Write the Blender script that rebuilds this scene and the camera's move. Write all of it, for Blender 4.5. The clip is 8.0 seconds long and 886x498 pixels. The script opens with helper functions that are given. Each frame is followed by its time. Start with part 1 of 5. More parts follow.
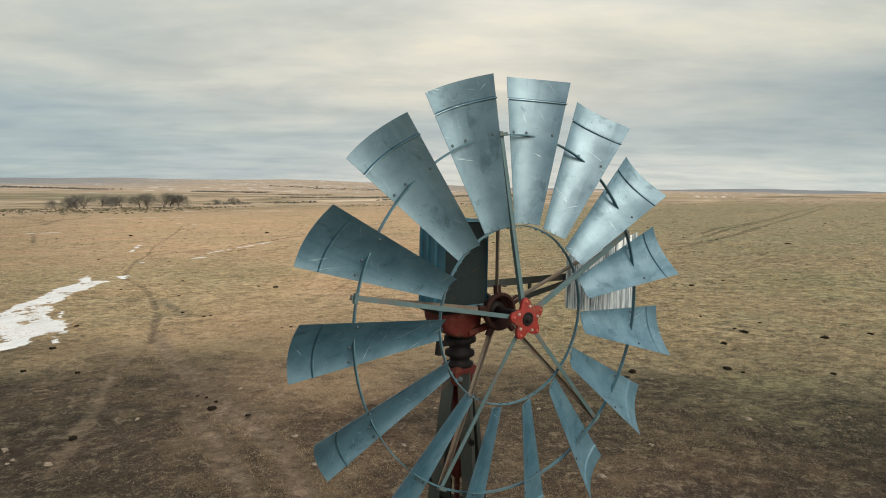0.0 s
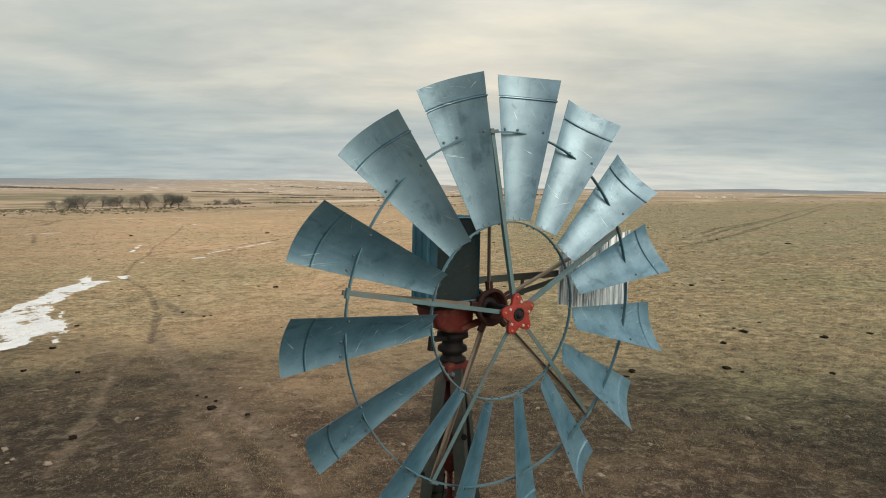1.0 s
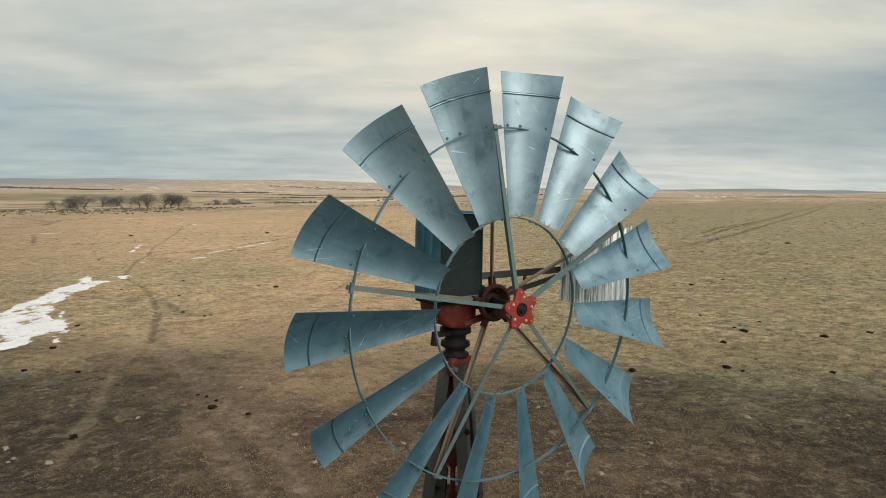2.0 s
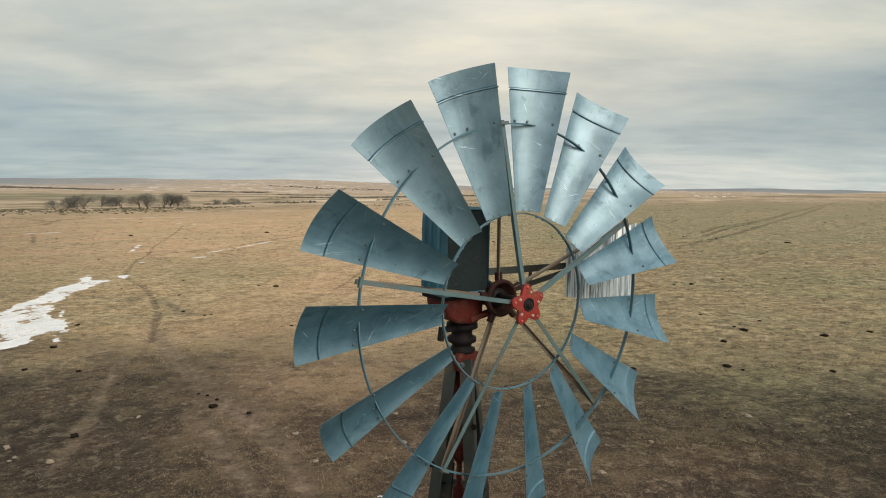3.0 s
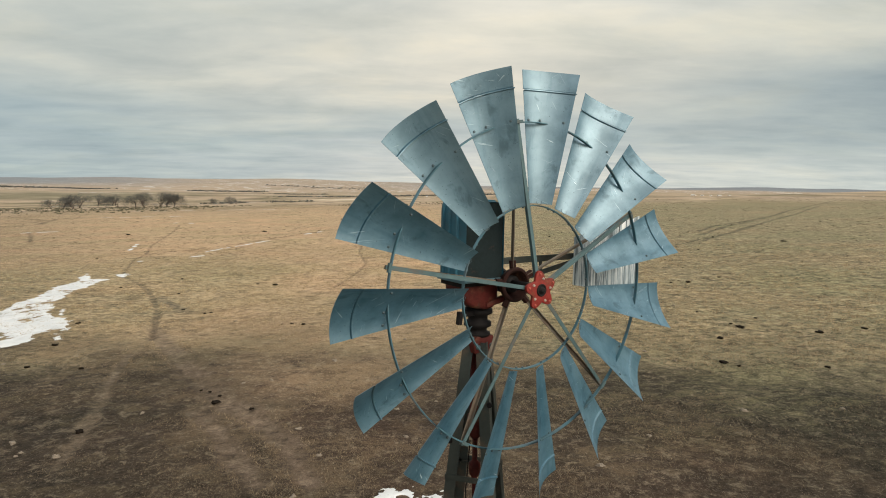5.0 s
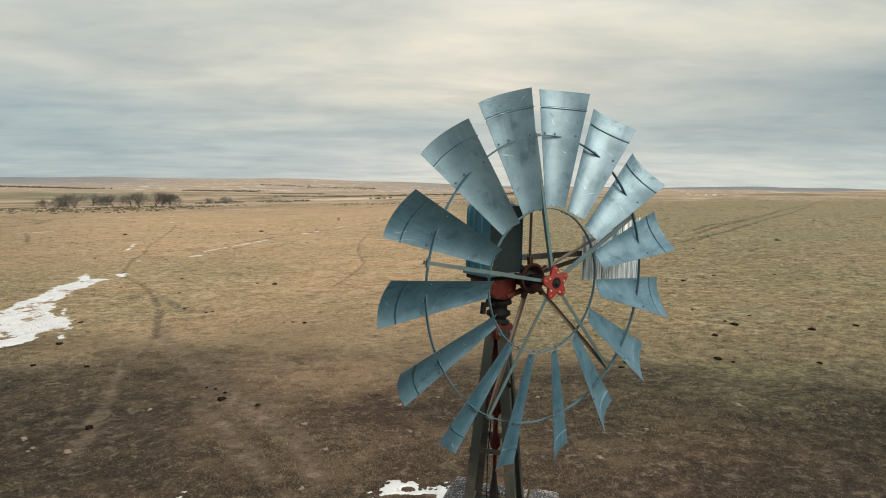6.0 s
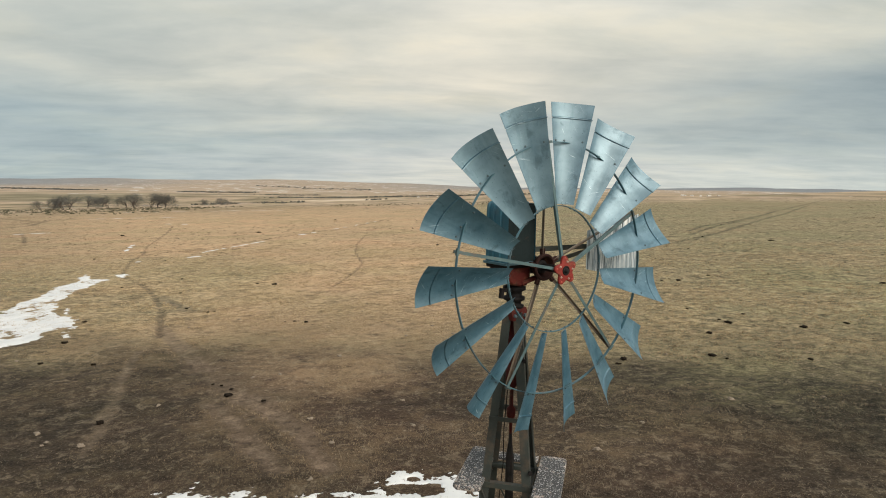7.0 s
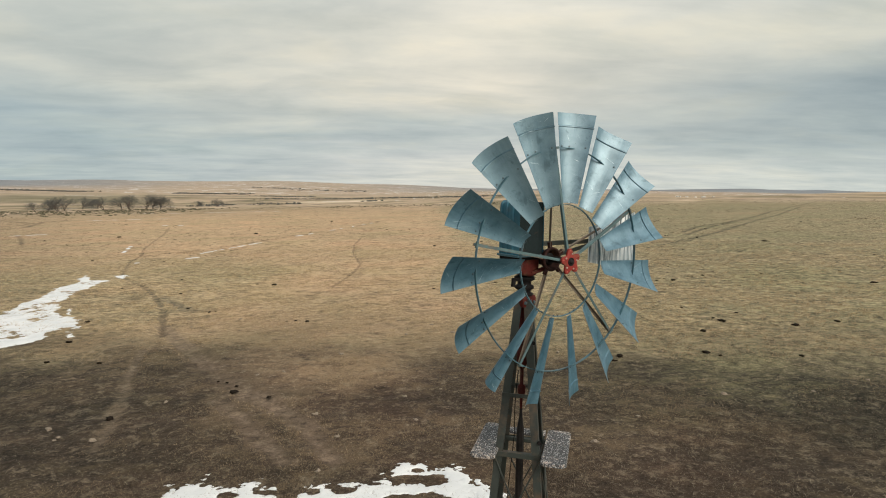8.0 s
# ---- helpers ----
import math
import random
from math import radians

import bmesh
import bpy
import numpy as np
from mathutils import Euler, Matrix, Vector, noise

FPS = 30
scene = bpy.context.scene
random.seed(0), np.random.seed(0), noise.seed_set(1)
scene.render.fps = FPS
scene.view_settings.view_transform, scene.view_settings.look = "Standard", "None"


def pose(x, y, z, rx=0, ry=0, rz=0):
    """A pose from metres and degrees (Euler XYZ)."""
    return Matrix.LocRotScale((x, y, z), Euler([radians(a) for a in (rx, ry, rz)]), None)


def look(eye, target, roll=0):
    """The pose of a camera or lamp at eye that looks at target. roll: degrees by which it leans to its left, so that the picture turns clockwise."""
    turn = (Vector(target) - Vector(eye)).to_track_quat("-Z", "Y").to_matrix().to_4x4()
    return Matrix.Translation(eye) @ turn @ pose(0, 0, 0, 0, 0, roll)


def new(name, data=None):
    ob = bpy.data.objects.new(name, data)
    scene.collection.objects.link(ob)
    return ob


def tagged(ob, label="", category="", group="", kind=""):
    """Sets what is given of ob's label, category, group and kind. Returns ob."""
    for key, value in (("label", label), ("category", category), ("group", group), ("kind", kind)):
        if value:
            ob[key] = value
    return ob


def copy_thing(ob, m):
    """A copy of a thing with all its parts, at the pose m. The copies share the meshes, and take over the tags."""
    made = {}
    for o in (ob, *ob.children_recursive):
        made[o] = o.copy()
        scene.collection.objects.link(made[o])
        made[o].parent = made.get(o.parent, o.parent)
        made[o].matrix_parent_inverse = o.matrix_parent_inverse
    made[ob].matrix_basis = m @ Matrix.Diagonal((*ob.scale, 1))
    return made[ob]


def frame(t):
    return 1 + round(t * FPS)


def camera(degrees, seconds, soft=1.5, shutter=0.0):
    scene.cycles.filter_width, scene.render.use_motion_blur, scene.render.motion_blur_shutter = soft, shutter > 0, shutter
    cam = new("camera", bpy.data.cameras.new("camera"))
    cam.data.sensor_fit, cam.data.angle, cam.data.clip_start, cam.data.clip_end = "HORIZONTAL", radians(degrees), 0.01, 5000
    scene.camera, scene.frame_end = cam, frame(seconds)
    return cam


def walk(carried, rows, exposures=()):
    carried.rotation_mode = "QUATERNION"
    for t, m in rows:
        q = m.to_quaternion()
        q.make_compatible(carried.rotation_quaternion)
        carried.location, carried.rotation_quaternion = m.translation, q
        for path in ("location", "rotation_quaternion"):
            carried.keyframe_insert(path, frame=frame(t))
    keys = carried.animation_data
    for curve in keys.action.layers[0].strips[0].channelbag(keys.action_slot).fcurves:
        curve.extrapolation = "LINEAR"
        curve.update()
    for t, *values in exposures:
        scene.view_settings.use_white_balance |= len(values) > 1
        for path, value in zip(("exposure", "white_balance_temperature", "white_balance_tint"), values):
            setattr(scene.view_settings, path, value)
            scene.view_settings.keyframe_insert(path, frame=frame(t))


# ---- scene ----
cam = camera(71.2, 8.0, soft=1.0)
PATH = [
    (0.0, 0.012, -0.056, 7.282, 84.35, -1.01, 0.20),
    (1.0, 0.056, -0.090, 7.265, 84.37, -0.99, 0.24),
    (1.5, 0.055, -0.098, 7.254, 84.37, -0.96, 0.25),
    (3.0, 0.000, -0.122, 7.221, 84.34, -0.95, 0.18),
    (3.5, 0.005, -0.127, 7.208, 84.33, -0.93, 0.19),
    (4.0, -0.012, -0.152, 7.190, 84.31, -0.92, 0.13),
    (4.5, -0.052, -0.226, 7.180, 84.29, -0.93, 0.04),
    (6.0, -0.321, -0.845, 7.225, 84.22, -0.88, -0.51),
    (6.5, -0.430, -1.134, 7.226, 84.27, -0.87, -0.71),
    (7.0, -0.532, -1.415, 7.214, 84.33, -0.85, -0.91),
    (7.5, -0.627, -1.690, 7.209, 84.39, -0.82, -1.11),
    (8.0, -0.733, -1.983, 7.206, 84.46, -0.81, -1.32),
]
walk(cam, [(t, pose(x, y, z, rx, ry, rz)) for t, x, y, z, rx, ry, rz in PATH])

# ---- node helpers ----


def nodes_of(tree):
    tree.nodes.clear()

    def add(kind, **settings):
        n = tree.nodes.new(kind)
        ins = {}
        for k, v in settings.items():
            if k in ("operation", "blend_type", "data_type", "noise_dimensions", "feature", "distance",
                     "attribute_name", "sky_type", "sun_disc", "sun_elevation", "sun_rotation", "clamp",
                     "interpolation_type", "air_density", "dust_density", "altitude", "vector_type", "wave_type",
                     "bands_direction", "voronoi_dimensions"):
                if k == "operation":
                    n.operation = v
                elif k == "blend_type":
                    n.blend_type = v
                elif k == "data_type":
                    n.data_type = v
                elif k == "feature":
                    n.feature = v
                elif k == "attribute_name":
                    n.attribute_name = v
                elif k == "sky_type":
                    n.sky_type = v
                elif k == "sun_disc":
                    n.sun_disc = v
                elif k == "sun_elevation":
                    n.sun_elevation = v
                elif k == "sun_rotation":
                    n.sun_rotation = v
                elif k == "clamp":
                    n.clamp = v
                elif k == "interpolation_type":
                    n.interpolation_type = v
                elif k == "dust_density":
                    n.dust_density = v
            else:
                ins[k] = v
        for k, v in ins.items():
            key = int(k[1:]) if k[0] == "i" and k[1:].isdigit() else k.replace("_", " ")
            sock = n.inputs[key]
            if isinstance(v, bpy.types.NodeSocket):
                tree.links.new(v, sock)
            else:
                sock.default_value = v
        return n

    return add


def ramp(add, fac, stops):
    n = add("ShaderNodeValToRGB", Fac=fac)
    e = n.color_ramp.elements
    while len(e) < len(stops):
        e.new(0.5)
    for el, (p, c) in zip(e, stops):
        el.position, el.color = p, (*c, 1) if len(c) == 3 else c
    return n.outputs["Color"]


def grey(v):
    return (v, v, v)


def math_node(add, op, a, b=0.0):
    return add("ShaderNodeMath", operation=op, i0=a, i1=b).outputs[0]


def mixc(add, f, a, b, mode="MIX"):
    n = add("ShaderNodeMix", data_type="RGBA", blend_type=mode)
    tree = n.id_data
    for sock, v in ((n.inputs[0], f), (n.inputs[6], a), (n.inputs[7], b)):
        if isinstance(v, bpy.types.NodeSocket):
            tree.links.new(v, sock)
        else:
            sock.default_value = (*v, 1) if isinstance(v, tuple) and len(v) == 3 else v
    return n.outputs[2]


def noise_fac(add, vec, scale, detail=4.0, rough=0.55, dist=0.0):
    return add("ShaderNodeTexNoise", Vector=vec, Scale=scale, Detail=detail, Roughness=rough, Distortion=dist).outputs[0]


def mapped(add, vec, scale=(1, 1, 1), loc=(0, 0, 0), rot=(0, 0, 0)):
    return add("ShaderNodeMapping", Vector=vec, Scale=scale, Location=loc, Rotation=rot).outputs[0]


# ---- world, sun ----
SUN_AZ, SUN_EL = radians(141), radians(33)
SUN_DIR = (math.sin(SUN_AZ) * math.cos(SUN_EL), math.cos(SUN_AZ) * math.cos(SUN_EL), math.sin(SUN_EL))
world = bpy.data.worlds.new("sky")
scene.world = world
world.use_nodes = True
add = nodes_of(world.node_tree)
direction = add("ShaderNodeTexCoord").outputs["Generated"]
xyz = add("ShaderNodeSeparateXYZ", Vector=direction)
up = math_node(add, "MAXIMUM", xyz.outputs["Z"], 0.0)
drop = math_node(add, "ADD", up, 0.16)
plane = add("ShaderNodeCombineXYZ", X=math_node(add, "DIVIDE", xyz.outputs["X"], drop),
            Y=math_node(add, "DIVIDE", xyz.outputs["Y"], drop), Z=0.0).outputs[0]
broad = noise_fac(add, mapped(add, plane, (0.42, 0.62, 1), (5.3, 0.4, 0)), 1.0, 5, 0.52, 0.4)
fine = noise_fac(add, mapped(add, plane, (1.0, 1.9, 1), (0.4, 5.2, 0)), 1.5, 6, 0.55, 0.6)
level = math_node(add, "ADD", up, math_node(add, "MULTIPLY", math_node(add, "SUBTRACT", broad, 0.5), 0.17))
base = ramp(add, level, [(0.0, (0.64, 0.67, 0.64)), (0.035, (0.57, 0.61, 0.61)), (0.075, (0.49, 0.55, 0.55)),
                         (0.15, (0.70, 0.69, 0.61)), (0.24, (0.71, 0.71, 0.63)), (0.42, (0.80, 0.82, 0.80))])
puff = noise_fac(add, mapped(add, plane, (1.0, 1.15, 1), (2.2, 1.1, 0)), 1.5, 6, 0.55, 0.2)
east = add("ShaderNodeMapRange", Value=math_node(add, "ADD", xyz.outputs["X"], math_node(add, "MULTIPLY", fine, 0.25)), i1=0.28, i2=0.62).outputs[0]
low = add("ShaderNodeMapRange", Value=math_node(add, "ADD", up, math_node(add, "MULTIPLY", math_node(add, "SUBTRACT", fine, 0.5), 0.04)), i1=0.066, i2=0.036).outputs[0]
base = mixc(add, math_node(add, "MULTIPLY", east, math_node(add, "MULTIPLY", low, 0.8)), base, (0.73, 0.76, 0.71))
above = add("ShaderNodeMapRange", Value=math_node(add, "ABSOLUTE", math_node(add, "SUBTRACT", up, 0.125)), i1=0.075, i2=0.025).outputs[0]
base = mixc(add, math_node(add, "MULTIPLY", east, math_node(add, "MULTIPLY", above, 0.85)), base, (0.42, 0.485, 0.495))
west = add("ShaderNodeMapRange", Value=math_node(add, "MULTIPLY", xyz.outputs["X"], -1.0), i1=0.15, i2=0.60).outputs[0]
haze = add("ShaderNodeMapRange", Value=up, i1=0.14, i2=0.02).outputs[0]
base = mixc(add, math_node(add, "MULTIPLY", west, math_node(add, "MULTIPLY", haze, 0.75)), base, (0.45, 0.545, 0.565))
shade = ramp(add, fine, [(0.28, (0.86, 0.88, 0.89)), (0.50, grey(0.98)), (0.74, (1.07, 1.055, 1.03))])
clouds = mixc(add, 1.0, base, shade, "MULTIPLY")
# long thin strata that close up towards the horizon
near_edge = math_node(add, "ADD", up, 0.055)
strata = add("ShaderNodeCombineXYZ", X=math_node(add, "DIVIDE", xyz.outputs["X"], near_edge),
             Y=math_node(add, "DIVIDE", xyz.outputs["Y"], near_edge), Z=0.0).outputs[0]
bands = noise_fac(add, mapped(add, strata, (0.42, 0.56, 1), (1.7, 3.1, 0)), 1.0, 7, 0.60, 0.5)
wisps = noise_fac(add, mapped(add, strata, (0.7, 1.4, 1), (7.7, 0.6, 0)), 1.0, 6, 0.62, 0.8)
clouds = mixc(add, 1.0, clouds, ramp(add, bands, [(0.33, (0.88, 0.905, 0.92)), (0.50, grey(0.995)), (0.66, (1.085, 1.07, 1.04))]), "MULTIPLY")
clouds = mixc(add, 1.0, clouds, ramp(add, wisps, [(0.32, (0.95, 0.955, 0.96)), (0.50, grey(1.0)), (0.68, (1.04, 1.035, 1.025))]), "MULTIPLY")
clouds = mixc(add, 1.0, clouds, ramp(add, puff, [(0.36, (0.90, 0.915, 0.93)), (0.52, grey(1.0)), (0.64, (1.07, 1.045, 1.01))]), "MULTIPLY")
thin = add("ShaderNodeMapRange", Value=math_node(add, "ABSOLUTE", math_node(add, "SUBTRACT", xyz.outputs["X"], 0.08)), i1=0.55, i2=0.05).outputs[0]
clouds = mixc(add, 1.0, clouds, ramp(add, thin, [(0.0, (0.85, 0.885, 0.905)), (1.0, (1.14, 1.09, 1.045))]), "MULTIPLY")
lift = add("ShaderNodeMapRange", Value=up, i1=0.35, i2=0.95, i3=1.0, i4=1.05).outputs[0]
clouds = mixc(add, 1.0, clouds, lift, "MULTIPLY")
toward = math_node(add, "MAXIMUM", add("ShaderNodeVectorMath", operation="DOT_PRODUCT", i0=direction, i1=SUN_DIR).outputs["Value"], 0.0)
glow = mixc(add, math_node(add, "POWER", toward, 18.0), grey(1.0), (24.0, 20.0, 17.0))
clouds = mixc(add, 1.0, clouds, glow, "MULTIPLY")
nishita = add("ShaderNodeTexSky", sky_type="NISHITA", sun_disc=False, sun_elevation=SUN_EL, sun_rotation=SUN_AZ)
clear = mixc(add, 1.0, nishita.outputs[0], grey(0.10), "MULTIPLY")
cover = add("ShaderNodeMapRange", Value=math_node(add, "ADD", xyz.outputs["Y"], math_node(add, "MULTIPLY", broad, 0.5)), i1=-0.6, i2=0.5, i3=0.45, i4=0.94).outputs[0]
sky = mixc(add, cover, clear, clouds)
bg = add("ShaderNodeBackground", Color=sky, Strength=1.0)
add("ShaderNodeOutputWorld", Surface=bg.outputs[0])

sun_data = bpy.data.lights.new("sun", "SUN")
sun_data.energy, sun_data.angle, sun_data.color = 1.0, radians(28), (1.0, 0.965, 0.91)
sun = new("sun", sun_data)
sun.matrix_world = look(Vector(SUN_DIR) * 80, (0, 0, 0))

# ---- materials ----


def material(name):
    m = bpy.data.materials.new(name)
    m.use_nodes = True
    a = nodes_of(m.node_tree)
    return m, a


def finish(m, a, color, rough, metal=0.0, height=None, strength=0.3, distance=0.01, spec=0.5, bright=0.0, worn=None, stain=0.0):
    b = a("ShaderNodeBsdfPrincipled", Metallic=metal, Roughness=rough)
    b.inputs["Specular IOR Level"].default_value = spec
    if isinstance(color, bpy.types.NodeSocket):
        m.node_tree.links.new(color, b.inputs["Base Color"])
    else:
        b.inputs["Base Color"].default_value = (*color, 1)
    if height is not None:
        bump = a("ShaderNodeBump", Strength=strength, Distance=distance, Height=height)
        m.node_tree.links.new(bump.outputs[0], b.inputs["Normal"])
    if bright:
        # bare zinc showing through the oxide in clouds
        bare = a("ShaderNodeBsdfPrincipled", Metallic=1.0, Roughness=0.52)
        m.node_tree.links.new(mixc(a, stain, (0.62, 0.80, 0.875), (0.24, 0.37, 0.43)), bare.inputs["Base Color"])
        m.node_tree.links.new(bump.outputs[0], bare.inputs["Normal"])
        rnd = a("ShaderNodeObjectInfo").outputs["Random"]
        worn = math_node(a, "ADD", worn, math_node(a, "MULTIPLY", math_node(a, "SUBTRACT", rnd, 0.5), 0.25))
        share = a("ShaderNodeMapRange", Value=worn, i1=0.30, i2=0.70, i3=bright * 0.65, i4=bright * 1.35).outputs[0]
        b = a("ShaderNodeMixShader", i0=share, i1=b.outputs[0], i2=bare.outputs[0])
    a("ShaderNodeOutputMaterial", Surface=b.outputs[0])
    return m


def galvanised(name, tone, metal, rough, rust=0.0, scratch=0.0, bright=0.0):
    """Weathered zinc sheet: cloudy spangle, drips along the length, scratches, a little rust."""
    m, a = material(name)
    pos = a("ShaderNodeTexCoord").outputs["Object"]
    rnd = a("ShaderNodeObjectInfo").outputs["Random"]
    pos2 = a("ShaderNodeVectorMath", operation="ADD", i0=pos,
             i1=a("ShaderNodeCombineXYZ", X=math_node(a, "MULTIPLY", rnd, 37.0), Y=math_node(a, "MULTIPLY", rnd, 11.0), Z=0.0).outputs[0]).outputs[0]
    stain = 0.0
    cloud = noise_fac(a, pos2, 5.0, 5, 0.6)
    drip = noise_fac(a, mapped(a, pos2, (14, 14, 1.5)), 1.0, 4, 0.55)
    speck = noise_fac(a, pos2, 60.0, 2, 0.5)
    lo = tuple(0.78 * c for c in tone)
    hi = tuple(min(1.0, 1.18 * c) for c in tone)
    c = ramp(a, cloud, [(0.30, lo), (0.62, hi)])
    c = mixc(a, ramp(a, drip, [(0.45, grey(0.0)), (0.70, grey(0.35))]), c, tuple(1.30 * t for t in tone))
    c = mixc(a, ramp(a, speck, [(0.62, grey(0.0)), (0.75, grey(0.30))]), c, tuple(0.55 * t for t in tone))
    if scratch:
        rub = noise_fac(a, mapped(a, pos2, (22, 22, 2.2), rot=(0, 0.25, 0)), 1.0, 5, 0.6, 0.4)
        smudge = noise_fac(a, mapped(a, pos2, (1.0, 1.0, 0.6)), 11.0, 5, 0.62, 0.6)
        c = mixc(a, ramp(a, smudge, [(0.60, grey(0.0)), (0.70, grey(0.75))]), c, tuple(0.42 * t for t in tone))
        for tilt, seed, wide in ((0.5, 3.0, 6.0), (-0.8, 8.0, 5.5), (1.25, 5.0, 8.0)):
            scr = noise_fac(a, mapped(a, mapped(a, pos2, rot=(0, tilt, 0)), (170, 8, wide), loc=(seed, seed, seed)), 1.0, 1, 0.3, 0.9)
            here = ramp(a, noise_fac(a, mapped(a, pos2, loc=(seed, 0, 0)), 4.0, 1, 0.4), [(0.50, grey(0.0)), (0.62, grey(scratch))])
            c = mixc(a, math_node(a, "MULTIPLY", here, ramp(a, scr, [(0.745, grey(0.0)), (0.775, grey(1.0))])), c, (0.50, 0.60, 0.64))
        dots = noise_fac(a, pos2, 130.0, 1, 0.3)
        stain = math_node(a, "MAXIMUM", ramp(a, smudge, [(0.58, grey(0.0)), (0.68, grey(0.5))]),
                          math_node(a, "MAXIMUM", ramp(a, dots, [(0.74, grey(0.0)), (0.78, grey(1.0))]), ramp(a, rub, [(0.54, grey(0.0)), (0.68, grey(0.28))])))
        c = mixc(a, ramp(a, dots, [(0.76, grey(0.0)), (0.79, grey(0.7))]), c, (0.045, 0.035, 0.030))
    if rust:
        rusting = noise_fac(a, pos2, 7.0, 6, 0.65)
        c = mixc(a, ramp(a, rusting, [(0.5, grey(0.0)), (0.68, grey(rust))]), c, (0.13, 0.075, 0.045))
    r = ramp(a, cloud, [(0.3, grey(rough + 0.10)), (0.7, grey(rough - 0.08))])
    return finish(m, a, c, r, metal, math_node(a, "ADD", cloud, math_node(a, "MULTIPLY", speck, 0.15)), 0.25, 0.004, 0.12 if bright else 0.4, bright, cloud, stain)


def rusty_paint(name, paint, amount, rough=0.5, spec=0.3):
    m, a = material(name)
    pos = a("ShaderNodeTexCoord").outputs["Object"]
    n1 = noise_fac(a, pos, 9.0, 7, 0.65)
    n2 = noise_fac(a, pos, 40.0, 4, 0.6)
    rust = ramp(a, n2, [(0.3, (0.035, 0.022, 0.016)), (0.6, (0.11, 0.050, 0.026)), (0.8, (0.17, 0.085, 0.045))])
    body = ramp(a, n2, [(0.3, tuple(0.75 * c for c in paint)), (0.7, tuple(1.15 * c for c in paint))])
    c = mixc(a, ramp(a, n1, [(0.62 - 0.35 * amount, grey(0.0)), (0.78 - 0.35 * amount, grey(1.0))]), body, rust)
    return finish(m, a, c, ramp(a, n1, [(0.3, grey(rough)), (0.7, grey(0.85))]), 0.0, n2, 0.4, 0.003, spec)


def boards_material():
    """Sun-bleached planks spotted with dark lichen and frost."""
    m, a = material("weathered_boards")
    pos = a("ShaderNodeTexCoord").outputs["Object"]
    grain = noise_fac(a, mapped(a, pos, (40, 4, 20)), 1.0, 5, 0.6)
    spots = noise_fac(a, pos, 38.0, 3, 0.75)
    broad_n = noise_fac(a, pos, 3.4, 3, 0.5)
    c = ramp(a, grain, [(0.3, (0.20, 0.165, 0.135)), (0.6, (0.40, 0.35, 0.31)), (0.8, (0.50, 0.46, 0.42))])
    box = a("ShaderNodeSeparateXYZ", Vector=a("ShaderNodeTexCoord").outputs["Generated"])
    ex = math_node(a, "ABSOLUTE", math_node(a, "SUBTRACT", box.outputs["X"], 0.5))
    ey = math_node(a, "ABSOLUTE", math_node(a, "SUBTRACT", box.outputs["Y"], 0.5))
    rim = ramp(a, math_node(a, "MAXIMUM", ex, ey), [(0.25, grey(0.10)), (0.49, grey(-0.02))])
    mask = math_node(a, "ADD", math_node(a, "ADD", spots, math_node(a, "MULTIPLY", math_node(a, "SUBTRACT", broad_n, 0.5), 0.5)), math_node(a, "SUBTRACT", rim, 0.04))
    c = mixc(a, ramp(a, mask, [(0.36, grey(0.0)), (0.45, grey(0.97))]), c, (0.030, 0.034, 0.038))
    pale = noise_fac(a, pos, 75.0, 2, 0.7)
    c = mixc(a, ramp(a, pale, [(0.58, grey(0.0)), (0.63, grey(0.75))]), c, (0.55, 0.56, 0.56))
    return finish(m, a, c, 0.85, 0.0, grain, 0.5, 0.005)


def vane_material():
    """Old lettering worn to streaks on bleached sheet."""
    m, a = material("streaked_vane_sheet")
    pos = a("ShaderNodeTexCoord").outputs["Object"]
    streak = noise_fac(a, mapped(a, pos, (34, 2.2, 2.2)), 1.0, 5, 0.7)
    cloud = noise_fac(a, pos, 4.0, 4, 0.5)
    c = ramp(a, streak, [(0.40, (0.045, 0.055, 0.06)), (0.49, (0.26, 0.32, 0.35)), (0.58, (0.70, 0.73, 0.72))])
    c = mixc(a, ramp(a, cloud, [(0.45, grey(0.0)), (0.65, grey(0.55))]), c, (0.22, 0.28, 0.31))
    return finish(m, a, c, 0.55, 0.25, streak, 0.15, 0.002)


def snow_material():
    m, a = material("old_snow")
    pos = a("ShaderNodeTexCoord").outputs["Object"]
    n1 = noise_fac(a, pos, 0.9, 5, 0.6)
    n2 = noise_fac(a, pos, 11.0, 4, 0.6)
    c = ramp(a, n1, [(0.3, (0.50, 0.53, 0.545)), (0.6, (0.62, 0.64, 0.645))])
    c = mixc(a, ramp(a, n2, [(0.68, grey(0.0)), (0.80, grey(0.5))]), c, (0.40, 0.36, 0.30))
    return finish(m, a, c, 0.75, 0.0, math_node(a, "ADD", n1, math_node(a, "MULTIPLY", n2, 0.3)), 0.3, 0.03)


def plain_material(name, lo, hi, scale, rough=0.9, metal=0.0, per_island=False, spec=0.3):
    m, a = material(name)
    pos = a("ShaderNodeTexCoord").outputs["Object"]
    n1 = noise_fac(a, pos, scale, 5, 0.6)
    if per_island:
        n1 = math_node(a, "ADD", math_node(a, "MULTIPLY", n1, 0.4),
                       math_node(a, "MULTIPLY", a("ShaderNodeNewGeometry").outputs["Random Per Island"], 0.6))
    c = ramp(a, n1, [(0.25, lo), (0.75, hi)])
    return finish(m, a, c, rough, metal, n1, 0.4, 0.02, spec)


